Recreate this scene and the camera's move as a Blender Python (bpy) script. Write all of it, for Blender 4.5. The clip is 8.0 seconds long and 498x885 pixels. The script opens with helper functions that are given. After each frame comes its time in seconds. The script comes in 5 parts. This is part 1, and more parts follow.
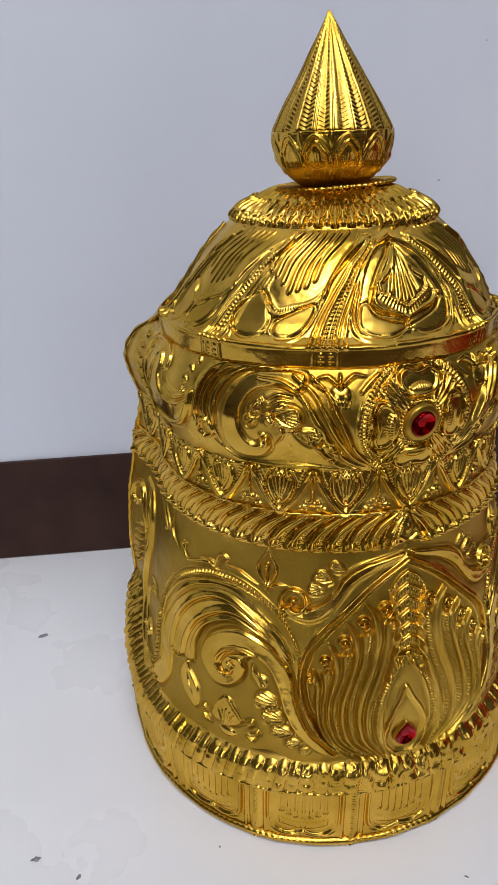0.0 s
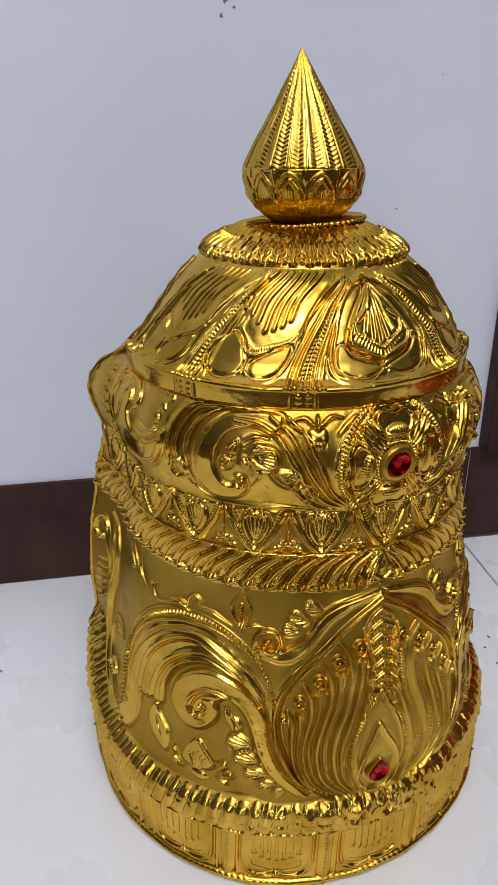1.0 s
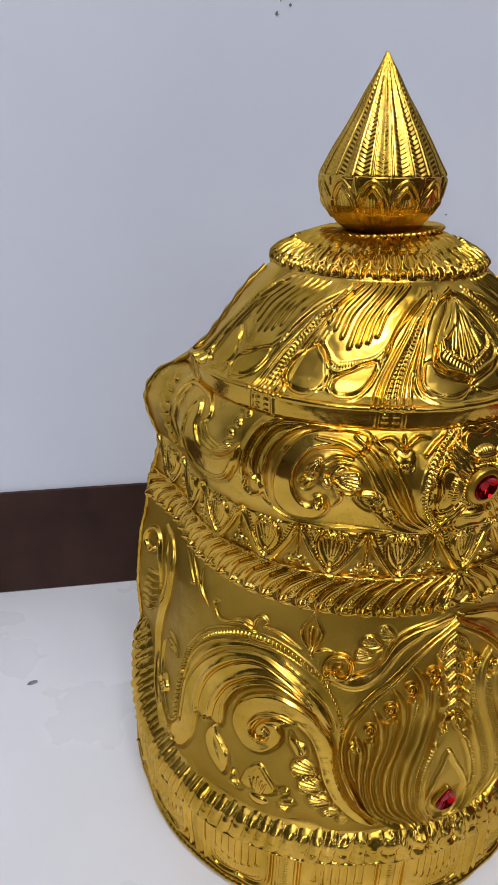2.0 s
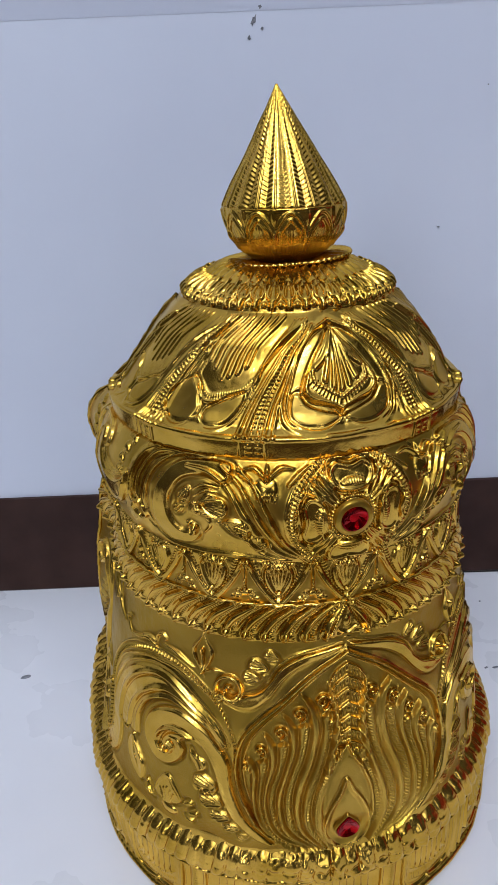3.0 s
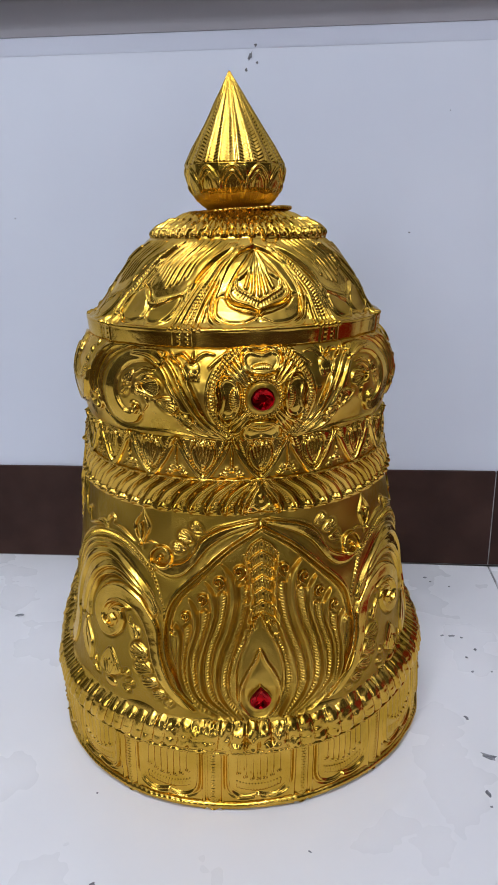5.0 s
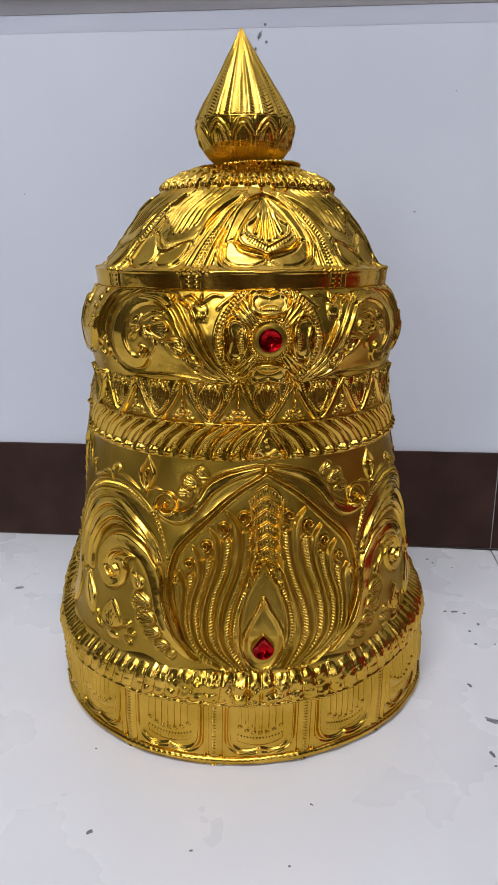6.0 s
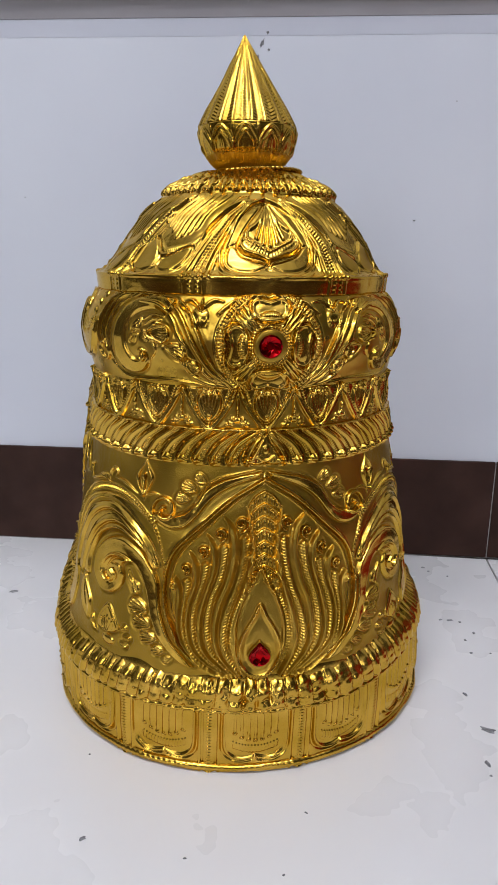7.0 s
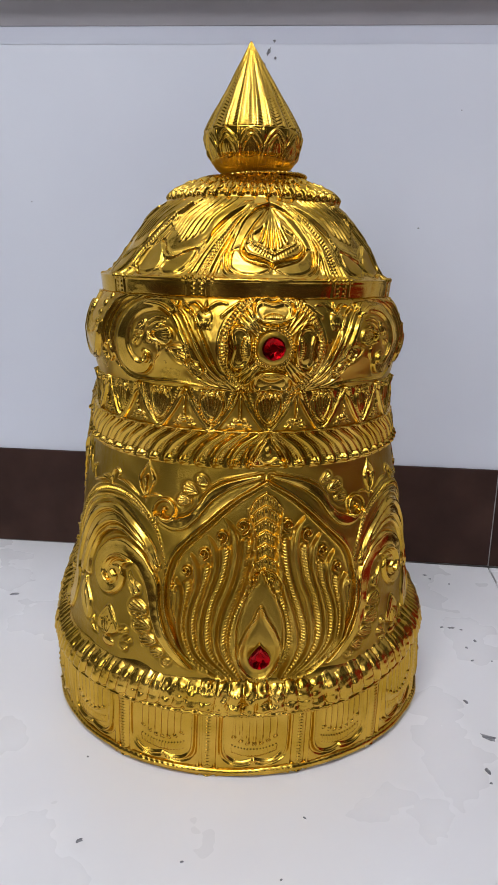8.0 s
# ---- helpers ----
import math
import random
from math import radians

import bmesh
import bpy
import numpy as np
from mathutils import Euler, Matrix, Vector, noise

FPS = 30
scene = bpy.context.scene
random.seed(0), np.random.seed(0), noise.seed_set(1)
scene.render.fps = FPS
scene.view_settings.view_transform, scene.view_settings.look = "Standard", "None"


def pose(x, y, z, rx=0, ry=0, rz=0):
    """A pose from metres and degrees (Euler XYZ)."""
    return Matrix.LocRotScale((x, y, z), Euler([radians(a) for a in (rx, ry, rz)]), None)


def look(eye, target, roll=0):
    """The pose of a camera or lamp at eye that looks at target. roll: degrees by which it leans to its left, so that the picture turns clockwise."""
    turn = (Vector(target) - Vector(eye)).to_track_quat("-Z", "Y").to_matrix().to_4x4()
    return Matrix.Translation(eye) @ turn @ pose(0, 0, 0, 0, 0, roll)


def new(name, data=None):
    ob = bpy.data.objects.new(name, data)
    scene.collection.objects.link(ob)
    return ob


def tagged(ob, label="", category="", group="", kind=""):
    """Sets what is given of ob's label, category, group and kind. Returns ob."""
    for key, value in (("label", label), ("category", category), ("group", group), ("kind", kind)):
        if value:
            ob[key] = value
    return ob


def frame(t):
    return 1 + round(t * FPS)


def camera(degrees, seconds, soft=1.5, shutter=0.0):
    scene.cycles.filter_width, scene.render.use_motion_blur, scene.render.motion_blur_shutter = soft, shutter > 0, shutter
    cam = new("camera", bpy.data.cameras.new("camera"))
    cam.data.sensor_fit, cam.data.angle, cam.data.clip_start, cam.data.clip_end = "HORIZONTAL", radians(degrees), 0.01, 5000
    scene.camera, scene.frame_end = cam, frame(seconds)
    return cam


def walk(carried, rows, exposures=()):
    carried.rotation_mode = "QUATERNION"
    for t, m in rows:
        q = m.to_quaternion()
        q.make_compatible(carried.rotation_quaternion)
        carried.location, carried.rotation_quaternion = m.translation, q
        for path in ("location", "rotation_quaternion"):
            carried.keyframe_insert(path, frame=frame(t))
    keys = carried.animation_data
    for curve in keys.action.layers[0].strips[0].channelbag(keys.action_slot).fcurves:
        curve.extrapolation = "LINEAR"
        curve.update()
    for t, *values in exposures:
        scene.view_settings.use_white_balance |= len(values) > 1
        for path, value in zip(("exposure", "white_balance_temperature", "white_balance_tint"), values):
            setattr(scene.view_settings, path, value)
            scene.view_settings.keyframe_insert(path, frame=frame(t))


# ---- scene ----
cam = camera(39.1, 8.0, 1.45)
EXPOSURES = [(0.0, -0.08, 6500, 16), (1.7, -0.07, 6450, 16), (2.8, -0.14, 6050, 16), (3.5, -0.14, 5380, 18), (4.0, -0.1, 5330, 18), (4.5, -0.08, 5450, 18), (5.0, -0.04, 6130, 16), (5.2, -0.04, 6250, 16), (6.3, -0.04, 6450, 16), (8.0, -0.04, 6500, 16)]
PATH = [
    (0, (-0.0708, -0.3890, 0.3790), (-0.0416, 0.0653, 0.1721), -1.95),
    (0.5, (-0.0727, -0.3828, 0.3835), (-0.0233, 0.0707, 0.1788), -1.14),
    (1, (-0.0842, -0.3759, 0.3910), (-0.0145, 0.0759, 0.1885), -0.15),
    (1.5, (-0.1144, -0.3590, 0.3927), (-0.0335, 0.0909, 0.1901), 0.63),
    (1.7, (-0.1242, -0.3556, 0.3910), (-0.0432, 0.0938, 0.1871), 0.85),
    (2.8, (-0.0417, -0.3542, 0.4102), (-0.0368, 0.1014, 0.2043), -1.52),
    (3, (-0.0105, -0.3670, 0.4091), (-0.0220, 0.0892, 0.2049), -2.41),
    (3.5, (0.0462, -0.3938, 0.4101), (0.0132, 0.0662, 0.2169), -2.85),
    (4, (0.0505, -0.4160, 0.4021), (0.0046, 0.0495, 0.2252), -2.20),
    (4.5, (0.0612, -0.4375, 0.3664), (0.0105, 0.0332, 0.2057), -1.43),
    (5, (0.0594, -0.4594, 0.3397), (0.0068, 0.0154, 0.1918), -0.88),
    (5.2, (0.0588, -0.4637, 0.3251), (0.0042, 0.0120, 0.1810), -0.63),
    (6.5, (0.0555, -0.4729, 0.2981), (0.0054, 0.0070, 0.1672), 0.39),
    (7, (0.0545, -0.4717, 0.2990), (0.0052, 0.0087, 0.1696), 0.80),
    (7.5, (0.0542, -0.4721, 0.2970), (0.0042, 0.0091, 0.1706), 1.14),
    (8, (0.0553, -0.4731, 0.2953), (0.0035, 0.0087, 0.1723), 1.35),
]
walk(cam, [(t, look(eye, target, roll)) for t, eye, target, roll in PATH], EXPOSURES)

# ---- light ----
world = bpy.data.worlds.new("room_dark")
world.use_nodes = True
world.node_tree.nodes["Background"].inputs[0].default_value = (0.75, 0.85, 1.0, 1)
world.node_tree.nodes["Background"].inputs[1].default_value = 0.02
scene.world = world


def area_lamp(x, y, z, length, width, power, colour, aim):
    """A rectangular area lamp out of view: a ceiling tube, or a light added to the room."""
    data = bpy.data.lights.new("unseen_lamp", "AREA")
    data.shape, data.size, data.size_y = "RECTANGLE", length, width
    data.energy, data.color = power, colour
    ob = new("unseen_lamp", data)
    ob.matrix_world = look((x, y, z), aim)
    return ob


COOL = (0.90, 0.955, 1.0)
# two fluorescent tubes over the camera
area_lamp(-0.12, -1.20, 2.5, 1.2, 0.025, 16, COOL, (-0.151, 0, 0))
area_lamp(-0.12, -1.36, 2.5, 1.2, 0.025, 16, COOL, (-0.156, 0, 0))
# two up-lights added to brighten the ceiling, the first just above the tubes
area_lamp(-0.12, -1.28, 2.54, 2.4, 0.4, 28, COOL, (-0.12, -1.28, 3.0))
area_lamp(-0.12, -2.90, 2.54, 2.4, 0.4, 40, COOL, (-0.12, -2.90, 3.0))
# two unseen lamps behind the camera, added as daylight; the wall has no openings
area_lamp(1.8, -4.15, 1.4, 0.8, 1.7, 18, COOL, (0, 0, 0.3))
area_lamp(-1.7, -4.15, 1.4, 0.8, 1.7, 42, COOL, (0, 0, 0.3))


# ---- materials ----
def material(name, colour, rough, metal=0.0):
    m = bpy.data.materials.new(name)
    m.use_nodes = True
    b = m.node_tree.nodes["Principled BSDF"]
    b.inputs["Base Color"].default_value = (*colour, 1)
    b.inputs["Roughness"].default_value = rough
    b.inputs["Metallic"].default_value = metal
    return m, m.node_tree, b


def node(tree, kind, **values):
    n = tree.nodes.new(kind)
    for key, value in values.items():
        n.inputs[key.replace("_", " ")].default_value = value
    return n


def mottled(tree, b, colour_a, colour_b, scale, socket="Base Color", low=0.35, high=0.65, detail=4.0):
    """Drives a socket of the shader between two values by a noise of that scale (per metre)."""
    place = tree.nodes.new("ShaderNodeTexCoord")
    n = node(tree, "ShaderNodeTexNoise", Scale=scale, Detail=detail)
    tree.links.new(place.outputs["Object"], n.inputs["Vector"])
    ramp = tree.nodes.new("ShaderNodeValToRGB")
    ramp.color_ramp.elements[0].position, ramp.color_ramp.elements[1].position = low, high
    ramp.color_ramp.elements[0].color, ramp.color_ramp.elements[1].color = colour_a, colour_b
    tree.links.new(n.outputs["Fac"], ramp.inputs["Fac"])
    tree.links.new(ramp.outputs["Color"], b.inputs[socket])
    return n


def bumped(tree, b, scale, strength, distance, detail=3.0):
    place = tree.nodes.new("ShaderNodeTexCoord")
    n = node(tree, "ShaderNodeTexNoise", Scale=scale, Detail=detail)
    tree.links.new(place.outputs["Object"], n.inputs["Vector"])
    bump = node(tree, "ShaderNodeBump", Strength=strength, Distance=distance)
    tree.links.new(n.outputs["Fac"], bump.inputs["Height"])
    tree.links.new(bump.outputs["Normal"], b.inputs["Normal"])


def grey(v):
    return (v, v, v, 1)


GOLD, tree, b = material("beaten_gold", (0.82, 0.49, 0.075), 0.12, 1.0)
mottled(tree, b, (0.54, 0.318, 0.031, 1), (0.735, 0.452, 0.074, 1), 40)
b.inputs["Specular Tint"].default_value = (1.0, 0.91, 0.68, 1)
# plain work is polished; punched ground ("dull") is matt, its colour darker and browner
matt = tree.nodes.new("ShaderNodeAttribute")
matt.attribute_name = "dull"
polish = node(tree, "ShaderNodeMapRange", From_Min=0.0, From_Max=0.45, To_Min=0.19, To_Max=0.31)
tree.links.new(matt.outputs["Fac"], polish.inputs["Value"])
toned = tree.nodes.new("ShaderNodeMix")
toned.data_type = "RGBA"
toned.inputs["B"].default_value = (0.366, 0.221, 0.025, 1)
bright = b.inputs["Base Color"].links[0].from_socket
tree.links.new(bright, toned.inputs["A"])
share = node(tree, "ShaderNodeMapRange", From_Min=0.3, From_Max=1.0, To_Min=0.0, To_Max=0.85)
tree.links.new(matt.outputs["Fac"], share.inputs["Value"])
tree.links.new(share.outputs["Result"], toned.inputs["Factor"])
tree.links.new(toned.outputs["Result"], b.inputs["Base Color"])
place = tree.nodes.new("ShaderNodeTexCoord")
worn = node(tree, "ShaderNodeTexNoise", Scale=90.0, Detail=3.0)
tree.links.new(place.outputs["Object"], worn.inputs["Vector"])
rub = node(tree, "ShaderNodeMapRange", From_Min=0.3, From_Max=0.7, To_Min=-0.03, To_Max=0.05)
tree.links.new(worn.outputs["Fac"], rub.inputs["Value"])
total = tree.nodes.new("ShaderNodeMath")
tree.links.new(polish.outputs["Result"], total.inputs[0])
tree.links.new(rub.outputs["Result"], total.inputs[1])
tree.links.new(total.outputs["Value"], b.inputs["Roughness"])
stipple = node(tree, "ShaderNodeTexNoise", Scale=1300.0, Detail=2.0)
tree.links.new(place.outputs["Object"], stipple.inputs["Vector"])
deep = node(tree, "ShaderNodeMapRange", From_Min=0.4, From_Max=1.0, To_Min=0.05, To_Max=0.65)
tree.links.new(matt.outputs["Fac"], deep.inputs["Value"])
grain = node(tree, "ShaderNodeBump", Distance=0.00055)
tree.links.new(deep.outputs["Result"], grain.inputs["Strength"])
tree.links.new(stipple.outputs["Fac"], grain.inputs["Height"])
tree.links.new(grain.outputs["Normal"], b.inputs["Normal"])

PAINT, tree, b = material("white_wall_paint", (0.76, 0.77, 0.80), 0.42)
mottled(tree, b, (0.638, 0.665, 0.732, 1), (0.688, 0.715, 0.772, 1), 3.5)
bumped(tree, b, 90, 0.05, 0.001)

TILE, tree, b = material("white_glazed_tile", (0.80, 0.79, 0.78), 0.22)
mottled(tree, b, (0.70, 0.695, 0.695, 1), (0.79, 0.785, 0.785, 1), 5, low=0.0, high=1.0, detail=2.0)
clean = b.inputs["Base Color"].links[0].from_socket
smear = node(tree, "ShaderNodeTexNoise", Scale=7.0, Detail=2.5, Distortion=0.15)
where = tree.nodes.new("ShaderNodeTexCoord")
tree.links.new(where.outputs["Object"], smear.inputs["Vector"])
amount = node(tree, "ShaderNodeMapRange", From_Min=0.25, From_Max=0.85, To_Min=0.0, To_Max=0.14)
amount.interpolation_type = "SMOOTHSTEP"
tree.links.new(smear.outputs["Fac"], amount.inputs["Value"])
soiled = tree.nodes.new("ShaderNodeMix")
soiled.data_type = "RGBA"
soiled.inputs["B"].default_value = (0.44, 0.44, 0.46, 1)
tree.links.new(amount.outputs["Result"], soiled.inputs["Factor"])
tree.links.new(clean, soiled.inputs["A"])
tree.links.new(soiled.outputs["Result"], b.inputs["Base Color"])
mottled(tree, b, grey(0.22), grey(0.34), 11, "Roughness", low=0.0, high=1.0)
bumped(tree, b, 12, 0.02, 0.002, 1.0)

GROUT, tree, b = material("grey_grout", (0.30, 0.29, 0.28), 0.9)
mottled(tree, b, (0.22, 0.21, 0.2, 1), (0.38, 0.37, 0.36, 1), 120)

SKIRT, tree, b = material("brown_skirting_tile", (0.045, 0.026, 0.02), 0.3)
mottled(tree, b, (0.032, 0.015, 0.011, 1), (0.052, 0.025, 0.018, 1), 22)
b.inputs["Specular IOR Level"].default_value = 0.15
mottled(tree, b, grey(0.35), grey(0.55), 40, "Roughness")

ROOM, tree, b = material("dark_brown_room_paint", (0.07, 0.065, 0.06), 0.7)
mottled(tree, b, (0.05, 0.043, 0.037, 1), (0.08, 0.07, 0.06, 1), 2)
CEIL, tree, b = material("white_ceiling_paint", (0.75, 0.75, 0.75), 0.8)
mottled(tree, b, (0.70, 0.70, 0.70, 1), (0.78, 0.78, 0.78, 1), 3)
MAROON, tree, b = material("maroon_panel_paint", (0.30, 0.015, 0.02), 0.5)
mottled(tree, b, (0.34, 0.010, 0.012, 1), (0.42, 0.015, 0.018, 1), 4)
FILLET, tree, b = material("pale_grey_strip", (0.55, 0.57, 0.62), 0.45)
mottled(tree, b, (0.585, 0.61, 0.69, 1), (0.63, 0.655, 0.73, 1), 4)
LAMINATE, tree, b = material("grey_white_laminate", (0.6, 0.6, 0.6), 0.25)
mottled(tree, b, (0.35, 0.335, 0.35, 1), (0.41, 0.395, 0.41, 1), 6)
EDGING, tree, b = material("red_brown_edging", (0.06, 0.016, 0.014), 0.4)
mottled(tree, b, (0.05, 0.014, 0.012, 1), (0.09, 0.022, 0.018, 1), 14)
DIRT, tree, b = material("dark_grey_dirt", (0.09, 0.09, 0.095), 0.8)
mottled(tree, b, (0.11, 0.11, 0.12, 1), (0.30, 0.30, 0.31, 1), 300)

RUBY, tree, b = material("red_foiled_glass", (0.55, 0.004, 0.010), 0.16, 1.0)
b.inputs["Coat Weight"].default_value = 0.15
b.inputs["Coat Roughness"].default_value = 0.04
mottled(tree, b, (0.22, 0.0, 0.001, 1), (0.5, 0.001, 0.003, 1), 260)


# ---- building helpers ----
def mesh_of(name, bm, mat, smooth=False):
    me = bpy.data.meshes.new(name)
    bm.to_mesh(me)
    bm.free()
    me.materials.append(mat)
    if smooth:
        me.polygons.foreach_set("use_smooth", [True] * len(me.polygons))
    return me


def part(name, bm, mat, parent=None, label="", smooth=False):
    ob = new(name, mesh_of(name, bm, mat, smooth))
    ob.parent = parent
    return tagged(ob, label)


def block(x0, x1, y0, y1, z0, z1, bevel=0.0):
    bm = bmesh.new()
    bmesh.ops.create_cube(bm, size=1)
    for v in bm.verts:
        v.co = Vector((x0 + (v.co.x + 0.5) * (x1 - x0), y0 + (v.co.y + 0.5) * (y1 - y0), z0 + (v.co.z + 0.5) * (z1 - z0)))
    if bevel:
        bmesh.ops.bevel(bm, geom=bm.edges[:], offset=bevel, segments=2, profile=0.5, affect="EDGES")
    return bm


def structure(name, bm, mat, label, category):
    return tagged(part(name, bm, mat, None, label), category=category, kind="structure")


# ---- the room ----
WALL_Y, WALL_TURN = 0.2115, 1.5
turn = pose(0, WALL_Y, 0, 0, 0, WALL_TURN)

floor = structure("floor", block(-2.2, 2.4, -4.3, 0.5, -0.06, -0.003), GROUT, "white glazed floor tiles with a thin grey joint", "floor")
wall_north = structure("wall_north", block(-2.3, 2.4, 0.004, 0.12, 0.0, 2.85), PAINT, "smooth white painted wall above a brown skirting", "wall")
wall_north.matrix_world = turn
wall_south = structure("wall_south", block(-2.3, 2.5, -4.3, -4.2, -0.003, 2.85), ROOM, "plain dark brown painted wall", "wall")
wall_west = structure("wall_west", block(-2.3, -2.2, -4.2, 0.45, -0.003, 2.85), ROOM, "plain dark brown painted wall", "wall")
wall_east = structure("wall_east", block(2.4, 2.5, -4.2, 0.45, -0.003, 2.85), ROOM, "plain dark brown painted wall", "wall")
ceiling = structure("ceiling", block(-2.3, 2.5, -4.3, 0.45, 2.85, 2.95), CEIL, "plain white ceiling", "ceiling")
# a ledge on the wall, just over the crown: a strip slightly darker than the wall, a grey rail and a red-brown board,
# with an upright at its end
def chamfered(y_foot, y_top, z0, z1):
    """A strip on the wall whose face leans out from its foot to its top."""
    bm = block(-1.5, 0.9, y_top, 0.0045, z0, z1)
    for v in bm.verts:
        if v.co.y < 0.004 and v.co.z < (z0 + z1) / 2:
            v.co.y = y_foot
    return bm


cleat = structure("trim", chamfered(0.0038, 0.0024, 0.4855, 0.4998), FILLET, "thin strip under the ledge, slightly darker than the wall", "trim")
cleat.matrix_world = turn
wall_shelf = structure("shelf_ledge", chamfered(0.0020, -0.004, 0.4999, 0.5288), LAMINATE, "glossy grey rail of a wall ledge over the crown", "ledge")
wall_shelf.matrix_world = turn
part("top_board", block(-1.5, 0.9, -0.016, 0.0035, 0.529, 0.547, 0.001), EDGING, wall_shelf, "dark red-brown board")
post = structure("trim_post", block(0.2395, 0.31, -0.016, 0.0036, 0.104, 0.485, 0.0015), SKIRT, "dark brown upright on the wall", "trim")
post.matrix_world = turn

# skirting tiles, each one a slab against the wall
skirting = structure("baseboard", block(-2.2, 2.3, 0.0012, 0.0038, 0.0, 0.1), GROUT, "dark brown glazed skirting tiles", "skirting")
skirting.matrix_world = turn
slab = mesh_of("skirting_tile", block(-0.2995, 0.2995, 0.0, 0.0035, 0.001, 0.103, 0.0008), SKIRT)
for i in range(-3, 4):
    ob = new("skirting_tile", slab)
    ob.parent = skirting
    ob.location.x = 0.531 + 0.6 * i - 0.6

tile = mesh_of("floor_tile", block(-0.2992, 0.2992, -0.2992, 0.2992, -0.006, 0.0, 0.0008), TILE)
# dark tiles beyond the white row, out of view, added to darken the gold's reflections
unseen_dark_tile = mesh_of("unseen_dark_floor_tile", block(-0.2992, 0.2992, -0.2992, 0.2992, -0.006, 0.0, 0.0008), SKIRT)
for i in range(-4, 4):
    for j in range(-7, 1):
        ob = new("floor_tile", tile if j == 0 else unseen_dark_tile)
        ob.parent = floor
        ob.location = (0.231 + 0.3 + 0.6 * i, -0.083 + 0.6 * j, 0)
# red cabinet out of view, added so that the gold mirrors red
cabinet = tagged(new("cabinet"), "low red cabinet out of view, added for the red reflections in the crown", "cabinet")
cabinet.location = (0.76, 0.03, 0)
part("body", block(-0.20, 0.20, -0.29, 0.15, 0.0, 0.20, 0.004), MAROON, cabinet)
part("top", block(-0.21, 0.21, -0.305, 0.152, 0.201, 0.219, 0.003), MAROON, cabinet)
door = part("door", block(-0.185, 0.185, -0.308, -0.2905, 0.015, 0.19, 0.003), MAROON, cabinet)
part("handle", block(0.12, 0.135, -0.33, -0.3085, 0.07, 0.14, 0.004), GROUT, door, "dull grey handle")
# ---- relief work: heights beaten into a sheet of metal ----
def curve(points, steps=10, closed=False):
    """A smooth line through a few points."""
    p = np.array(points, float)
    if len(p) == 2:
        s = np.linspace(0, 1, 6)[:, None]
        return p[0] * (1 - s) + p[1] * s
    q = np.vstack([p[-1], p, p[0], p[1]]) if closed else np.vstack([2 * p[0] - p[1], p, 2 * p[-1] - p[-2]])
    out = []
    for i in range(1, len(q) - 2):
        a, b_, c, d = q[i - 1], q[i], q[i + 1], q[i + 2]
        for s in np.linspace(0, 1, steps, endpoint=False):
            out.append(0.5 * (2 * b_ + (c - a) * s + (2 * a - 5 * b_ + 4 * c - d) * s * s + (3 * b_ - a - 3 * c + d) * s ** 3))
    out.append(q[-2])
    return np.array(out)


def whorl(a, v, r0, r1, start, turns, k):
    """Points of a spiral about (a, v), from radius r0 to r1 in millimetres."""
    s = np.linspace(0, 1, int(abs(turns) * 12) + 3)
    th = np.radians(start) + s * turns * 2 * np.pi
    r = r0 + (r1 - r0) * s
    return list(zip(a + r * np.cos(th) / k, v + r * np.sin(th)))


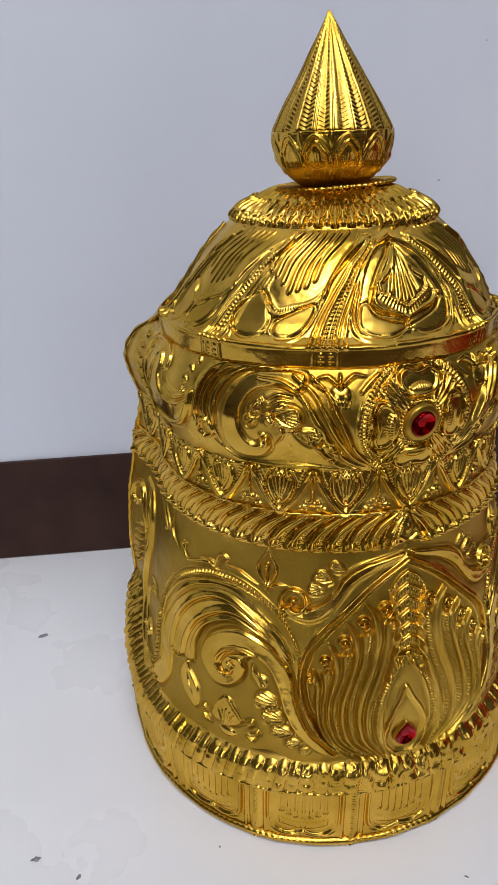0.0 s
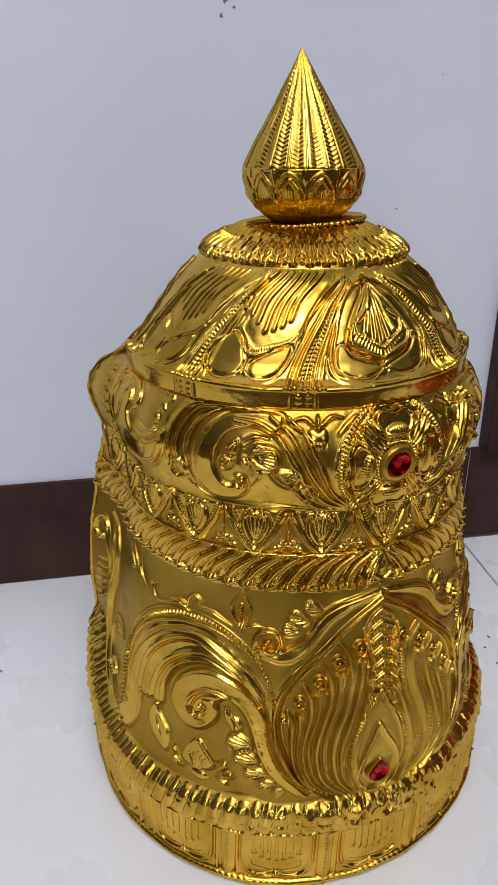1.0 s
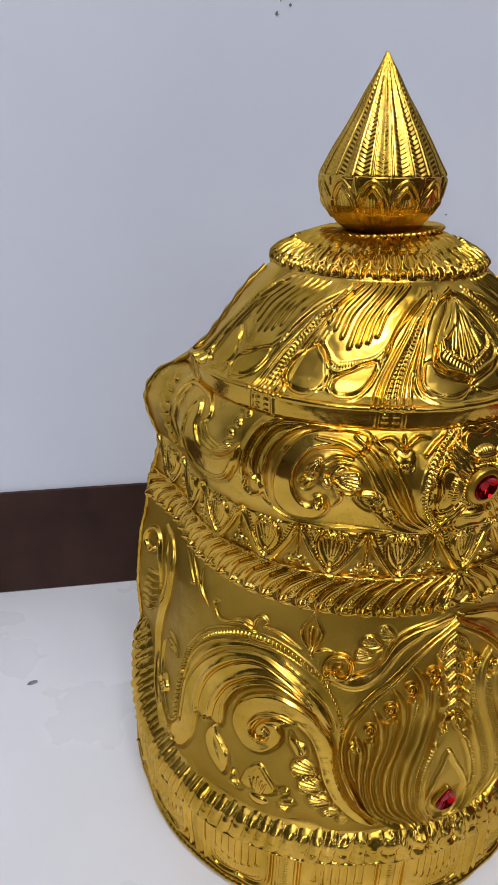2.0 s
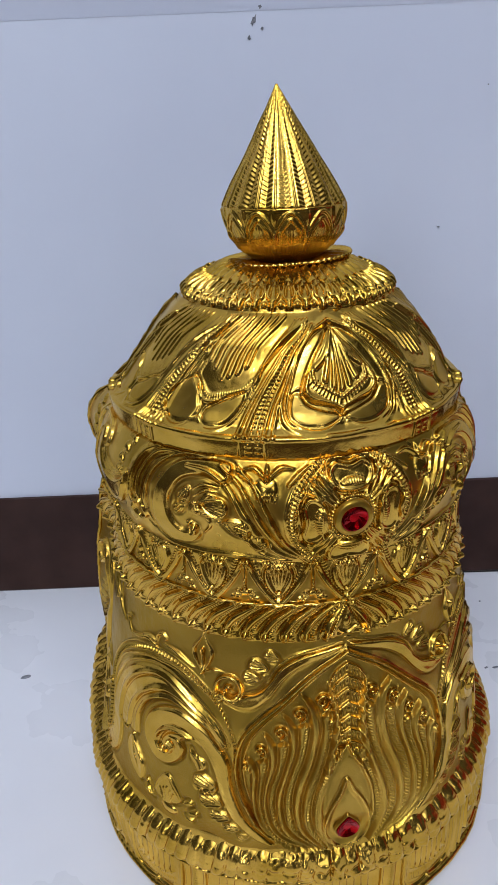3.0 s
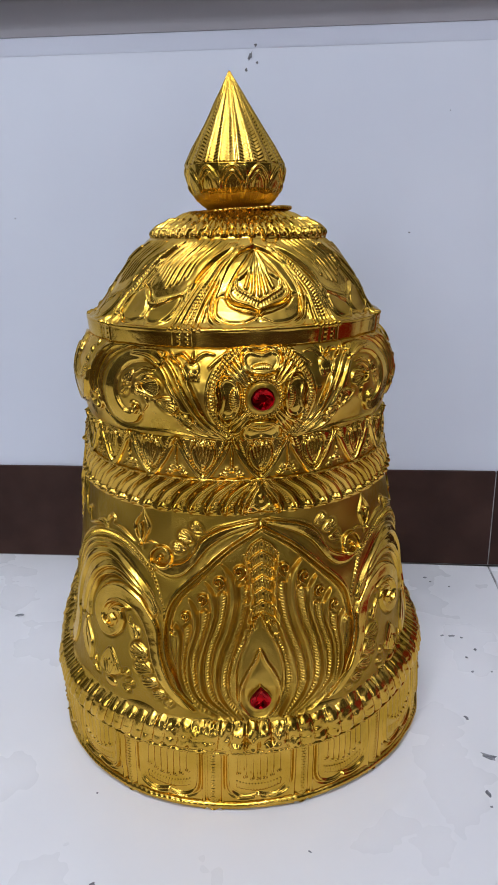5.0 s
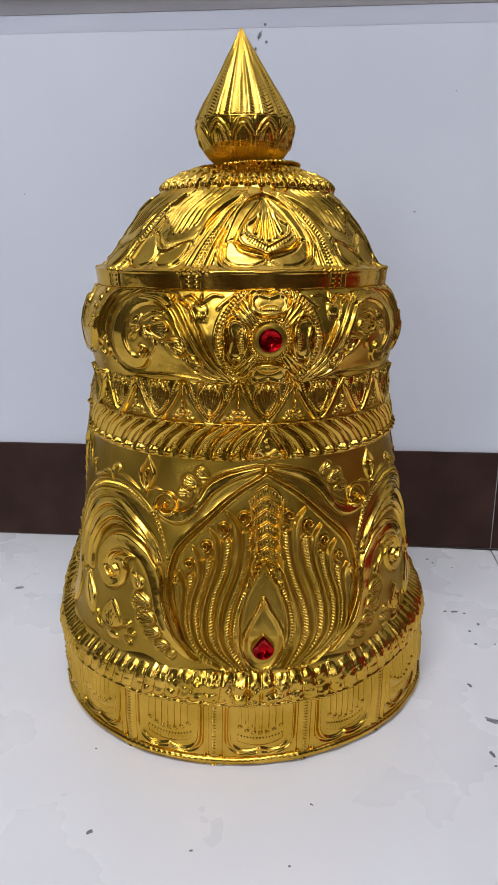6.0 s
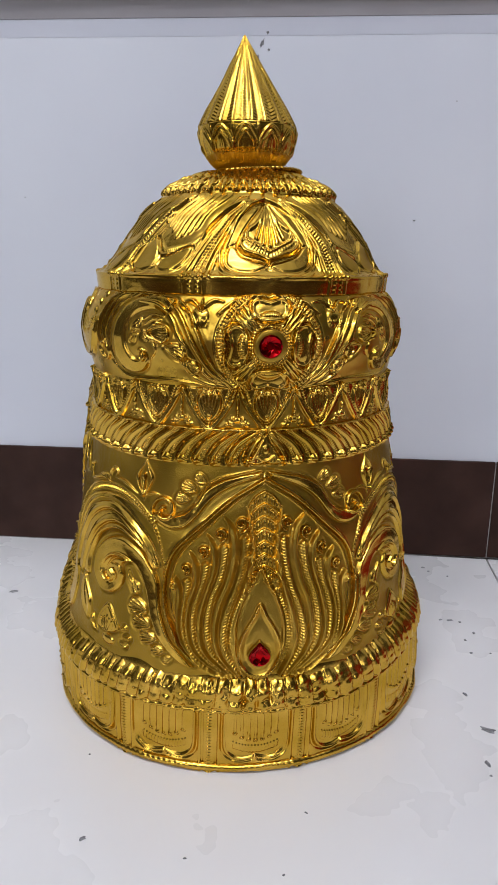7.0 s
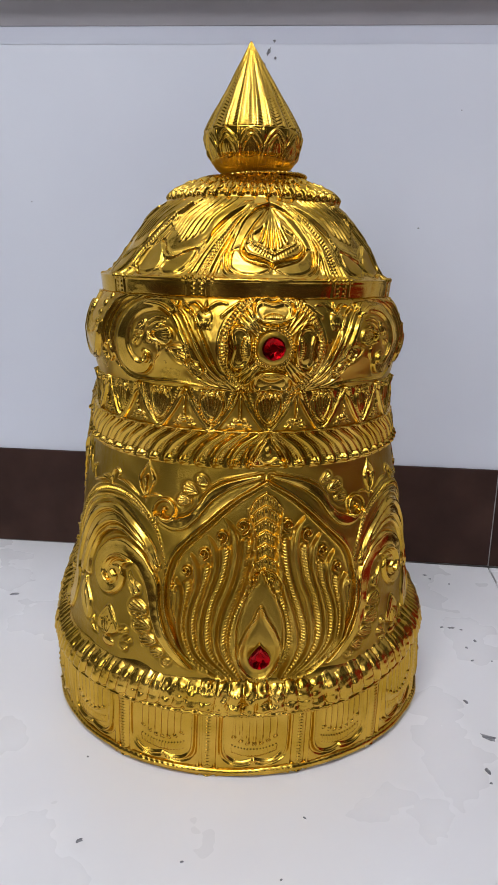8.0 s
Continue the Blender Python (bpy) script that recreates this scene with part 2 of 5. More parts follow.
class Relief:
    """Heights in millimetres over a field of degrees (across) and millimetres (up). k: millimetres in a degree."""

    def __init__(self, a0, a1, v0, v1, step, k):
        self.k = k
        self.A = np.linspace(a0, a1, int((a1 - a0) * k / step) + 1)
        self.V = np.linspace(v0, v1, int((v1 - v0) / step) + 1)
        self.X = self.A * k
        self.H = np.zeros((len(self.V), len(self.A)))
        self.M = np.zeros((len(self.V), len(self.A)))

    def near(self, points, reach, closed=False, steps=10):
        p = curve(points, steps, closed) * (self.k, 1)
        x0, x1 = np.searchsorted(self.X, (p[:, 0].min() - reach, p[:, 0].max() + reach))
        y0, y1 = np.searchsorted(self.V, (p[:, 1].min() - reach, p[:, 1].max() + reach))
        if x1 - x0 < 2 or y1 - y0 < 2:
            return None
        X, Y = self.X[x0:x1], self.V[y0:y1]
        D, S, T = np.full((len(Y), len(X)), 1e3), np.zeros((len(Y), len(X))), np.ones((len(Y), len(X)))
        length = np.r_[0, np.cumsum(np.hypot(*np.diff(p, axis=0).T))]
        for i in range(len(p) - 1):
            a, e = p[i], p[i + 1] - p[i]
            n = e @ e
            if n < 1e-9:
                continue
            i0, i1 = np.searchsorted(X, (min(a[0], a[0] + e[0]) - reach, max(a[0], a[0] + e[0]) + reach))
            j0, j1 = np.searchsorted(Y, (min(a[1], a[1] + e[1]) - reach, max(a[1], a[1] + e[1]) + reach))
            if i1 <= i0 or j1 <= j0:
                continue
            dx, dy = X[None, i0:i1] - a[0], Y[j0:j1, None] - a[1]
            s = np.clip((dx * e[0] + dy * e[1]) / n, 0, 1)
            d = np.hypot(dx - s * e[0], dy - s * e[1])
            box = (slice(j0, j1), slice(i0, i1))
            less = d < D[box]
            D[box] = np.where(less, d, D[box])
            S[box] = np.where(less, length[i] + s * n ** 0.5, S[box])
            T[box] = np.where(less, np.sign(e[0] * dy - e[1] * dx), T[box])
        return (slice(y0, y1), slice(x0, x1)), D, S, T, length[-1]

    def stroke(self, points, w, h, taper=(1, 1), closed=False, pitch=0, power=1.0, lean=0.0, over=False):
        """A round ridge (h < 0: a groove) along a line. pitch: rungs that far apart make a cord of it."""
        got = self.near(points, w, closed)
        if got is None:
            return
        at, D, S, T, total = got
        width = w * np.interp(S / total, (0, 0.5, 1), (taper[0], 1, taper[1]))
        q = np.clip(1 - (D / np.maximum(width, 1e-3)) ** 2, 0, 1) ** power
        if pitch:
            q = q * (0.55 + 0.45 * np.cos(2 * np.pi * (S + lean * T * D) / pitch))
        q = q * h * 1.15 * (width / w) ** 0.5
        self.H[at] = np.maximum(self.H[at], q) if over else self.H[at] + q

    def step(self, points, w, h, side, taper=(0.3, 0.3), closed=False):
        """A lapped edge: high at the line, falling off over w to one side, sheer to the other."""
        got = self.near(points, w, closed)
        if got is None:
            return
        at, D, S, T, total = got
        f = np.interp(S / total, (0, 0.25, 0.75, 1), (taper[0], 1, 1, taper[1]))
        own = T * side > 0
        q = np.where(own, np.clip(1 - D / w, 0, 1) ** 1.4, np.clip(1 - D / 0.7, 0, 1))
        self.H[at] += np.where(D < w, q * h * f, 0) - np.where(own, 0, 0.9 * f * np.clip(1 - np.abs(D - 1.1) / 0.8, 0, 1))

    def bead(self, a, v, rx, ry, h, angle=0.0, power=0.8, notch=0):
        """A boss: half an egg, turned by an angle, with notches across it if wanted."""
        reach = max(rx, ry)
        x0, x1 = np.searchsorted(self.X, (a * self.k - reach, a * self.k + reach))
        y0, y1 = np.searchsorted(self.V, (v - reach, v + reach))
        if x1 <= x0 or y1 <= y0:
            return
        dx, dy = self.X[None, x0:x1] - a * self.k, self.V[y0:y1, None] - v
        c, s = np.cos(np.radians(angle)), np.sin(np.radians(angle))
        u, w = (dx * c + dy * s) / rx, (dy * c - dx * s) / ry
        q = h * np.clip(1 - u * u - w * w, 0, 1) ** power
        if notch:
            q = q * (0.7 + 0.3 * np.cos(np.pi * notch * np.arctan2(w, u + 1.05)))
        self.H[y0:y1, x0:x1] += q

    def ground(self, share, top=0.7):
        """All that is not raised is punched matt and coloured darker."""
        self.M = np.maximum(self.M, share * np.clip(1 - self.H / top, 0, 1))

    def patch(self, points, h, bevel, power=1.0, dish=0.0, dull=None):
        """A raised field inside a closed line, rounded over the bevel; dish: sunk again towards its middle; dull: how matt it is."""
        got = self.near(points, max(bevel, 1.6) * 1.01, True)
        if got is None:
            return
        at, D, S, T, total = got
        p = curve(points, 10, True) * (self.k, 1)
        X, Y = np.meshgrid(self.X[at[1]], self.V[at[0]])
        inside = np.zeros(X.shape, bool)
        for (xa, ya), (xb, yb) in zip(p[:-1], p[1:]):
            if ya != yb:
                inside ^= ((ya > Y) != (yb > Y)) & (X < (xb - xa) * (Y - ya) / (yb - ya) + xa)
        wall = np.clip(D / 1.2, 0, 1)
        rise = 0.65 * wall * wall * (3 - 2 * wall) + 0.35 * np.sin(np.clip(D / bevel, 0, 1) * np.pi / 2) ** power
        cut = 0.8 * np.clip(1 - np.abs(D - 0.6) / 0.8, 0, 1)
        self.H[at] += np.where(inside, h * rise - dish * np.clip(D / bevel - 0.4, 0, 0.6), -cut)
        if dull is not None:
            self.M[at] = np.where(inside, dull * np.clip(D / 1.5, 0, 1), self.M[at])

    def shell(self, a, v, r, angle, h=1.0, ribs=4, spread=66):
        """A small leaf of ribs that fan out from its root towards the angle."""
        th = np.radians(angle)
        rx, ry = a * self.k - r * np.cos(th), v - r * np.sin(th)
        reach = 2.1 * r
        x0, x1 = np.searchsorted(self.X, (rx - reach, rx + reach))
        y0, y1 = np.searchsorted(self.V, (ry - reach, ry + reach))
        if x1 <= x0 or y1 <= y0:
            return
        dx, dy = self.X[None, x0:x1] - rx, self.V[y0:y1, None] - ry
        rho = np.hypot(dx, dy) / (2 * r)
        phi = np.degrees((np.arctan2(dy, dx) - th + np.pi) % (2 * np.pi) - np.pi) / spread
        inside = (np.abs(phi) < 1) & (rho < 1)
        tip = 1 - 0.3 * phi ** 2 - 0.08 * (1 - np.cos(np.pi * ribs * (phi + 1)))
        body_h = np.clip(np.minimum(rho / 0.3, (tip - rho) / 0.16), 0, 1) ** 0.6 * np.clip((1 - np.abs(phi)) / 0.22, 0, 1) ** 0.5
        rib = 0.55 + 0.45 * np.cos(np.pi * ribs * (phi + 1) + np.pi)
        groove = np.clip(1 - np.abs(rho - tip - 0.06) / 0.09, 0, 1) * (np.abs(phi) < 1)
        self.H[y0:y1, x0:x1] += np.where(inside, h * 1.25 * body_h * rib, 0) - 0.5 * h * groove

    def frond(self, a, v, rx, ry, angle, h=1.3, lines=4):
        """A small rounded leaf, widest towards its tip, with fine lines cut from its root outwards."""
        c, s = np.cos(np.radians(angle)), np.sin(np.radians(angle))

        def spot(x, y):
            return (a + (x * c - y * s) / self.k, v + x * s + y * c)
        self.patch([spot(rx * np.cos(q), ry * np.sin(q) * (1 + 0.28 * np.cos(q))) for q in np.linspace(0, 2 * np.pi, 15)[:-1]], h, 0.6 * min(rx, ry), 0.8)
        for q in np.linspace(-1, 1, lines):
            self.stroke([spot(-0.75 * rx, 0.1 * ry * q), spot(-0.05 * rx, 0.5 * ry * q), spot(0.76 * rx * np.cos(0.8 * q), 0.78 * ry * np.sin(1.1 * q))], 0.55, -0.95 * h ** 0.5, (0.6, 0.9))

    def soften(self, cells):
        """Rounds everything off, as punches under pitch do."""
        n = int(3 * cells) + 1
        ker = np.exp(-0.5 * (np.arange(-n, n + 1) / cells) ** 2)
        ker /= ker.sum()
        for axis in (0, 1):
            pad = np.pad(self.H, [(n, n) if i == axis else (0, 0) for i in (0, 1)], mode="edge")
            size = self.H.shape[axis]
            self.H = sum(w * (pad[i:i + size] if axis == 0 else pad[:, i:i + size]) for i, w in enumerate(ker))

    def chase(self, cells, share):
        """Sharpens the work from the front: cuts a fine line round all that is raised."""
        sharp = self.H.copy()
        self.soften(cells)
        self.H = sharp + share * (sharp - self.H)

    def tuck(self, low, high, depth):
        """Draws the lower and upper edges in, so that they meet their neighbours."""
        lo, hi = self.V - self.V[0], self.V[-1] - self.V
        f = np.minimum(np.clip(lo / low, 0, 1) if low else 1, np.clip(hi / high, 0, 1) if high else 1)
        f = (f * f * (3 - 2 * f))[:, None]
        self.H = self.H * f - depth * (1 - f)

    def mirror(self):
        """The right half takes the left half's work."""
        self.H = np.where(self.A <= 0, self.H, self.H[:, ::-1])
        self.M = np.where(self.A <= 0, self.M, self.M[:, ::-1])

    def press(self, share):
        """Makes the whole relief shallower."""
        self.H = self.H * share

    def beaten(self, seed, amount, sizes=((9.0, 1.0), (3.0, 0.3), (1.5, 0.14))):
        """Slight unevenness left by the hammer, in two sizes."""
        rng = np.random.default_rng(seed)
        for size, share in sizes:
            step_v, step_x = max(2, int(np.ptp(self.V) / size) + 2), max(2, int(np.ptp(self.X) / size) + 2)
            g = rng.normal(size=(step_v, step_x))
            iv, ix = np.linspace(0, step_v - 1.001, len(self.V)), np.linspace(0, step_x - 1.001, len(self.A))
            v0, x0 = iv.astype(int), ix.astype(int)
            fv, fx = iv - v0, ix - x0
            fv, fx = (fv * fv * (3 - 2 * fv))[:, None], (fx * fx * (3 - 2 * fx))[None]
            top = g[v0][:, x0] * (1 - fx) + g[v0][:, x0 + 1] * fx
            low = g[v0 + 1][:, x0] * (1 - fx) + g[v0 + 1][:, x0 + 1] * fx
            self.H += amount * share * (top * (1 - fv) + low * fv)


def sheet(name, relief, surface, mat, parent, label="", wrap=False):
    """The mesh of a relief on a surface(degrees, millimetres), which gives x, y, z in millimetres."""
    A, V = np.meshgrid(relief.A, relief.V)
    P = np.stack(surface(A, V), -1)
    du, dv = np.gradient(P, axis=1), np.gradient(P, axis=0)
    if wrap:
        du[:, 0] = du[:, -1] = P[:, 1] - P[:, -2]
    N = np.cross(du, dv)
    N /= np.linalg.norm(N, axis=-1, keepdims=True) + 1e-12
    P = (P + N * relief.H[..., None]) / 1000
    if wrap:
        P[:, -1] = P[:, 0]
    nv, na = A.shape
    idx = np.arange(nv * na, dtype=np.int32).reshape(nv, na)
    quads = np.stack([idx[:-1, :-1], idx[:-1, 1:], idx[1:, 1:], idx[1:, :-1]], -1).reshape(-1, 4)
    me = bpy.data.meshes.new(name)
    me.vertices.add(nv * na)
    me.vertices.foreach_set("co", P.astype(np.float32).ravel())
    me.loops.add(quads.size)
    me.loops.foreach_set("vertex_index", quads.ravel())
    me.polygons.add(len(quads))
    me.polygons.foreach_set("loop_start", np.arange(0, quads.size, 4, dtype=np.int32))
    me.polygons.foreach_set("use_smooth", np.ones(len(quads), bool))
    me.update(calc_edges=True)
    me.materials.append(mat)
    matt_share = me.attributes.new("dull", "FLOAT", "POINT")
    matt_share.data.foreach_set("value", relief.M.astype(np.float32).ravel())
    ob = new(name, me)
    ob.parent = parent
    return tagged(ob, label)


# ---- the crown's form ----
def oval(z):
    """How deep the crown is in front, against its half width."""
    return np.interp(z, (0, 50, 65, 85, 120, 170), (0.93, 0.94, 0.97, 1.01, 1.005, 1.0))


def lift(a):
    """How far the lip of the foot climbs towards the open back."""
    return np.interp(a, (-180, -117, -105, -95, -76, -55, 25, 45, 60, 85, 105, 117, 180), (34, 34, 13, 4, 0, 0, 0, 6, 10, 11, 18, 34, 34))


def round_surface(heights, radii, blur=1.5, flare=1.0, ribbed=0.0, foot=0.0, aside=0.0):
    """A surface whose half widths follow (heights, radii), smoothed over blur millimetres, flaring at its open back edges."""
    zz = np.linspace(heights[0] - 12, heights[-1] + 12, 1200)
    rr = np.interp(zz, heights, radii)
    n = max(1, int(blur / (zz[1] - zz[0])))
    ker = np.hanning(2 * n + 3)
    ker /= ker.sum()
    rr = np.convolve(np.pad(rr, n + 1, mode="edge"), ker, mode="valid")

    def at(a, z):
        p, e, th = np.interp(z, zz, rr), oval(z), np.radians(a)
        r = p / np.sqrt(np.cos(th) ** 2 / e ** 2 + np.sin(th) ** 2)
        if ribbed:
            r = r * (1 - ribbed * (1 - np.abs(np.cos(np.radians((a - 25) * 5)))))
        if flare:
            s = np.clip((np.abs(a) - 97) / 24, 0, 1)
            r = r + flare * s * s * np.interp(z, (60, 116, 160, 200, 220, 228, 238, 250, 260, 267, 272, 277, 290, 333), (11, 22, 25, 23, 19, 18, 20, 20, 18, 15, 10, 3, 4, 0))
        th = np.radians(a + 12.6 + 0.011 * z)
        if foot:
            s = np.clip((np.abs(a) - 86) / 30, 0, 1)
            r = r + 7.5 * s * s * (3 - 2 * s)
            # the foot is bent inwards below the lip beside the scroll
            r = r + np.interp(a, (-125, -110, -100, -91), (0, -1.2, -0.8, 0)) - np.interp(a, (-112, -98, -80, -60, -35), (0, 2.6, 3.6, 2.5, 0)) * np.clip(1 - z / 44, 0, 1)
            z = z + lift(a) * np.clip(z / foot, 0, 1)
            # its lower edge does not touch the floor everywhere
            z = z + np.interp(a, (-100, -60, -15, 20, 62, 95), (0, 0.8, 0.2, 1.5, 1.8, 0)) * np.clip(1 - z / 44, 0, 1)
        return r * np.sin(th) + aside * np.clip((z - 288) / 18, 0, 1), -r * np.cos(th), z

    return at


def sweep(points, radius, sides=6, twist=0.0):
    """A cord along a line of points: a tube whose section turns as it goes."""
    bm = bmesh.new()
    rings = []
    for i, p in enumerate(points):
        d = (points[min(i + 1, len(points) - 1)] - points[max(i - 1, 0)]).normalized()
        u = d.orthogonal().normalized() if i == 0 else (rings_u - d * rings_u.dot(d)).normalized()
        rings_u, w = u, d.cross(u)
        r = [radius * (1 + 0.22 * math.cos(2 * (2 * math.pi * j / sides) + twist * i)) for j in range(sides)]
        rings.append([bm.verts.new(p + (u * math.cos(2 * math.pi * j / sides) + w * math.sin(2 * math.pi * j / sides)) * r[j]) for j in range(sides)])
    for a, c in zip(rings, rings[1:]):
        for j in range(sides):
            bm.faces.new((a[j], a[(j + 1) % sides], c[(j + 1) % sides], c[j]))
    return bm

# ---- the crown ----
crown = tagged(new("crown"), "tall gold-plated embossed temple crown with red stones, standing on the floor", "crown")
EDGE = 121.0
K = 1.88

# base band: fourteen panels between ribbed strips
base_at = round_surface((-2, 30, 44), (130.5, 130.5, 130), 1.5, flare=False, foot=44.0)
panel = Relief(-360 / 28, 360 / 28, 0, 44, 0.5, 2.2)
for s in (-1, 1):
    edge = 12.86 * s
    panel.stroke([(edge - 1.9 * s, 0), (edge - 1.9 * s, 44)], 0.9, -0.5)
    panel.stroke([(edge - 2.7 * s, 0), (edge - 2.7 * s, 44)], 0.8, 0.5)
    panel.stroke([(edge, 0), (edge, 44)], 2.4, 0.8, pitch=2.0)
    panel.stroke([(8.7 * s, 44), (8.7 * s, 24), (8.1 * s, 16), (5.9 * s, 11.2), (3.2 * s, 10.2), (0.9 * s, 11.4), (0, 12.2)], 1.1, 1.3, (0.5, 0.8))
    panel.stroke([(9.4 * s, 44), (9.4 * s, 22), (8.8 * s, 13.5), (6.2 * s, 8.9), (3.2 * s, 8.0), (0.9 * s, 9.0)], 1.1, -0.8)
    panel.stroke([(7.9 * s, 40), (7.9 * s, 25), (7.3 * s, 17.5), (5.4 * s, 13.2)], 0.7, 0.4, (0.3, 0.5))
for i in range(-3, 4):
    low = 23.0 + 0.55 * i * i
    panel.stroke([(1.9 * i, 44), (1.9 * i, 34), (1.9 * i, low + 1.5)], 1.0, 0.8, (0.6, 0.9))
    panel.bead(1.9 * i, low, 1.4, 1.4, 1.6)
for i in range(-7, 8):
    low = 14.6 + 0.06 * i * i
    panel.stroke([(0.84 * i, low), (0.88 * i, low + 4.2)], 0.6, 0.75)
band = Relief(-180, 180, 0, 44, 0.5, 2.2)
f = ((band.A + 1.2 + 360 / 28) % (360 / 14)) - 360 / 28
cols = np.clip(np.rint((f - panel.A[0]) / (panel.A[1] - panel.A[0])).astype(int), 0, len(panel.A) - 1)
band.H = 1.35 * panel.H[: len(band.V), cols]
band.soften(0.65)
band.tuck(0, 3, 1.0)
band.beaten(11, 0.22, ((14.0, 1.0), (5.0, 0.2)))
band.H[:, -1] = band.H[:, 0]
sheet("base_band", band, base_at, GOLD, crown, "plain gold band chased with arched panels and beaded lines", wrap=True)

rim = Relief(-180, 180, 0, 7, 0.45, 2.2)
rim_at = round_surface((0, 1.5, 3, 4.2, 5.4, 7), (126.8, 131.2, 132.8, 132.7, 131.8, 126.5), 0.3, flare=False, foot=1000.0)
rope_phase = 2 * np.pi * rim.A[None] * 2.2 / 3.6 + rim.V[:, None] * 1.3
rim.H = 0.07 * np.cos(np.round(360 * 2.2 / 3.6) / (360 * 2.2 / 3.6) * rope_phase)
rim.beaten(12, 0.4, ((14.0, 1.0), (4.0, 0.2)))
rim.H[:, -1] = rim.H[:, 0]
sheet("base_rim", rim, rim_at, GOLD, crown, "twisted wire rim along the foot", wrap=True)

# lip: a row of crinkled gadroons above the band
lip = Relief(-180, 180, 40, 72, 0.42, 2.2)
lip_at = round_surface((40, 42, 43.6, 45, 46.4, 49, 52, 55, 58, 61, 63, 65, 68, 72), (129.8, 130.4, 130.4, 130.4, 130.6, 130.4, 129.6, 128.2, 125.6, 121.9, 120.2, 117.5, 112, 106), 0.7, flare=False, foot=40.0)
rng = np.random.default_rng(5)
count = 140
edges = np.cumsum(np.interp(np.abs((np.arange(count) - count / 2) / count * 360), (16, 24, 45, 60), (1.75, 1.5, 1.3, 1.0)) * rng.uniform(0.85, 1.15, count))
edges = np.r_[0, edges] / edges[-1] * 360 - 180
lean = (lip.V[:, None] - 50) * 0.10 * np.tanh(lip.A[None] / 25)
pos = np.clip(lip.A[None] + lean, -179.99, 179.99)
which = np.clip(np.searchsorted(edges, pos) - 1, 0, count - 1)
frac = (pos - edges[which]) / (edges[which + 1] - edges[which])
tall = rng.uniform(0.7, 1.25, count)
turned = np.clip((lip.V[:, None] - 43.4) / 2.0, 0, 1) ** 0.7 * np.interp(lip.V[:, None], (40, 46, 61, 64, 67), (1.0, 1.0, 0.6, 0.4, 0))
front = np.clip(1.5 - np.abs(pos + 2) / 22, 0, 1)
lobe = np.clip(1 - (2 * frac - 1) ** 2, 0, 1)
slope = rng.normal(size=count)
lip.H = tall[which] * turned * (front * 2.2 * lobe ** 0.45 + (1 - front) * 2.1 * lobe ** 0.7)
crumple = Relief(-180, 180, 40, 72, 0.42, 2.2)
crumple.beaten(33, 1.0, ((4.0, 0.55), (2.0, 0.3)))
lip.H += turned * (0.3 + 1.0 * front) * (crumple.H + 0.7 * slope[which] * (frac - 0.5))
waver = 0.5 * np.sin(np.radians(lip.A[None] * 61)) + 0.35 * np.sin(np.radians(lip.A[None] * 143 + 40))
lip.H += 1.1 * np.clip(1 - np.abs(lip.V[:, None] - 42.4 - 0.7 * waver) / 1.15, 0, 1) - 0.7 * np.clip(1 - np.abs(lip.V[:, None] - 44.4 - 0.7 * waver) / 1.1, 0, 1)
lip.M += 0.12
lip.soften(0.6)
lip.beaten(13, 0.3)
lip.H[:, -1] = lip.H[:, 0]
sheet("gadroon_lip", lip, lip_at, GOLD, crown, "bright row of crinkled gadroons", wrap=True)

# body: a peacock-feather panel in front, a great scroll on each side
body = Relief(-EDGE, EDGE, 61, 188, 0.35, K)
body_at = round_surface((55, 66, 72, 93, 113, 140, 160, 172, 190), (123, 121, 120, 116, 113, 109, 105.2, 102.6, 100), 4)
B = body
PANEL = [(0, 177.5), (-10, 166.0), (-19, 150.6), (-26.3, 136), (-28.9, 122), (-29, 110), (-27.9, 100), (-25.6, 90.5), (-21.8, 77.5), (-15, 67), (-6, 62.5)]
B.step(PANEL, 4.2, 1.5, -1, (1, 0.6))
B.stroke(PANEL, 1.4, 1.5, (1, 0.6))
B.stroke([(a * 0.945, v - 1.9 if v > 120 else v + 0.4) for a, v in PANEL], 0.7, 0.8, (1, 0.5))
# ogee ribbon above the panel, ending in a curl
RIBBON = [(-1, 182.2), (-8, 180.2), (-14, 176.8), (-18.4, 171.6), (-21.4, 163.4), (-24.2, 158), (-27, 155.6), (-30, 153.8), (-33.6, 155.6),
          (-35.4, 153.4), (-32.6, 149.6), (-28.6, 147.8), (-24.6, 149.6), (-21, 156), (-16.6, 166.4), (-10.5, 173.8), (-2, 179.4)]
B.patch(RIBBON, 2.4, 2.4, 0.8, dull=0.0)
B.stroke([(-2, 179.4), (-10.5, 173.8), (-16.6, 166.4), (-21, 156), (-24.6, 149.6), (-28.6, 147.8), (-32.6, 149.6), (-35.4, 153.4)], 0.9, 1.5, (0.8, 0.6))
B.stroke([(-3, 182.8), (-8, 181), (-14.6, 177.6), (-19.2, 171.4), (-21.8, 163)], 0.8, 1.2, (0.6, 0.6))
B.stroke(whorl(-31.6, 157.2, 8.8, 1.6, 235, -1.35, K), 1.6, 2.3, (0.8, 1))
for a, v, r, ang in ((-25.9, 165.0, 3.6, 178), (-24.0, 171.4, 4.2, 164), (-20.4, 176.8, 3.4, 152)):
    B.frond(a, v, r * 1.3, r * 0.88, ang, 1.5, 4)
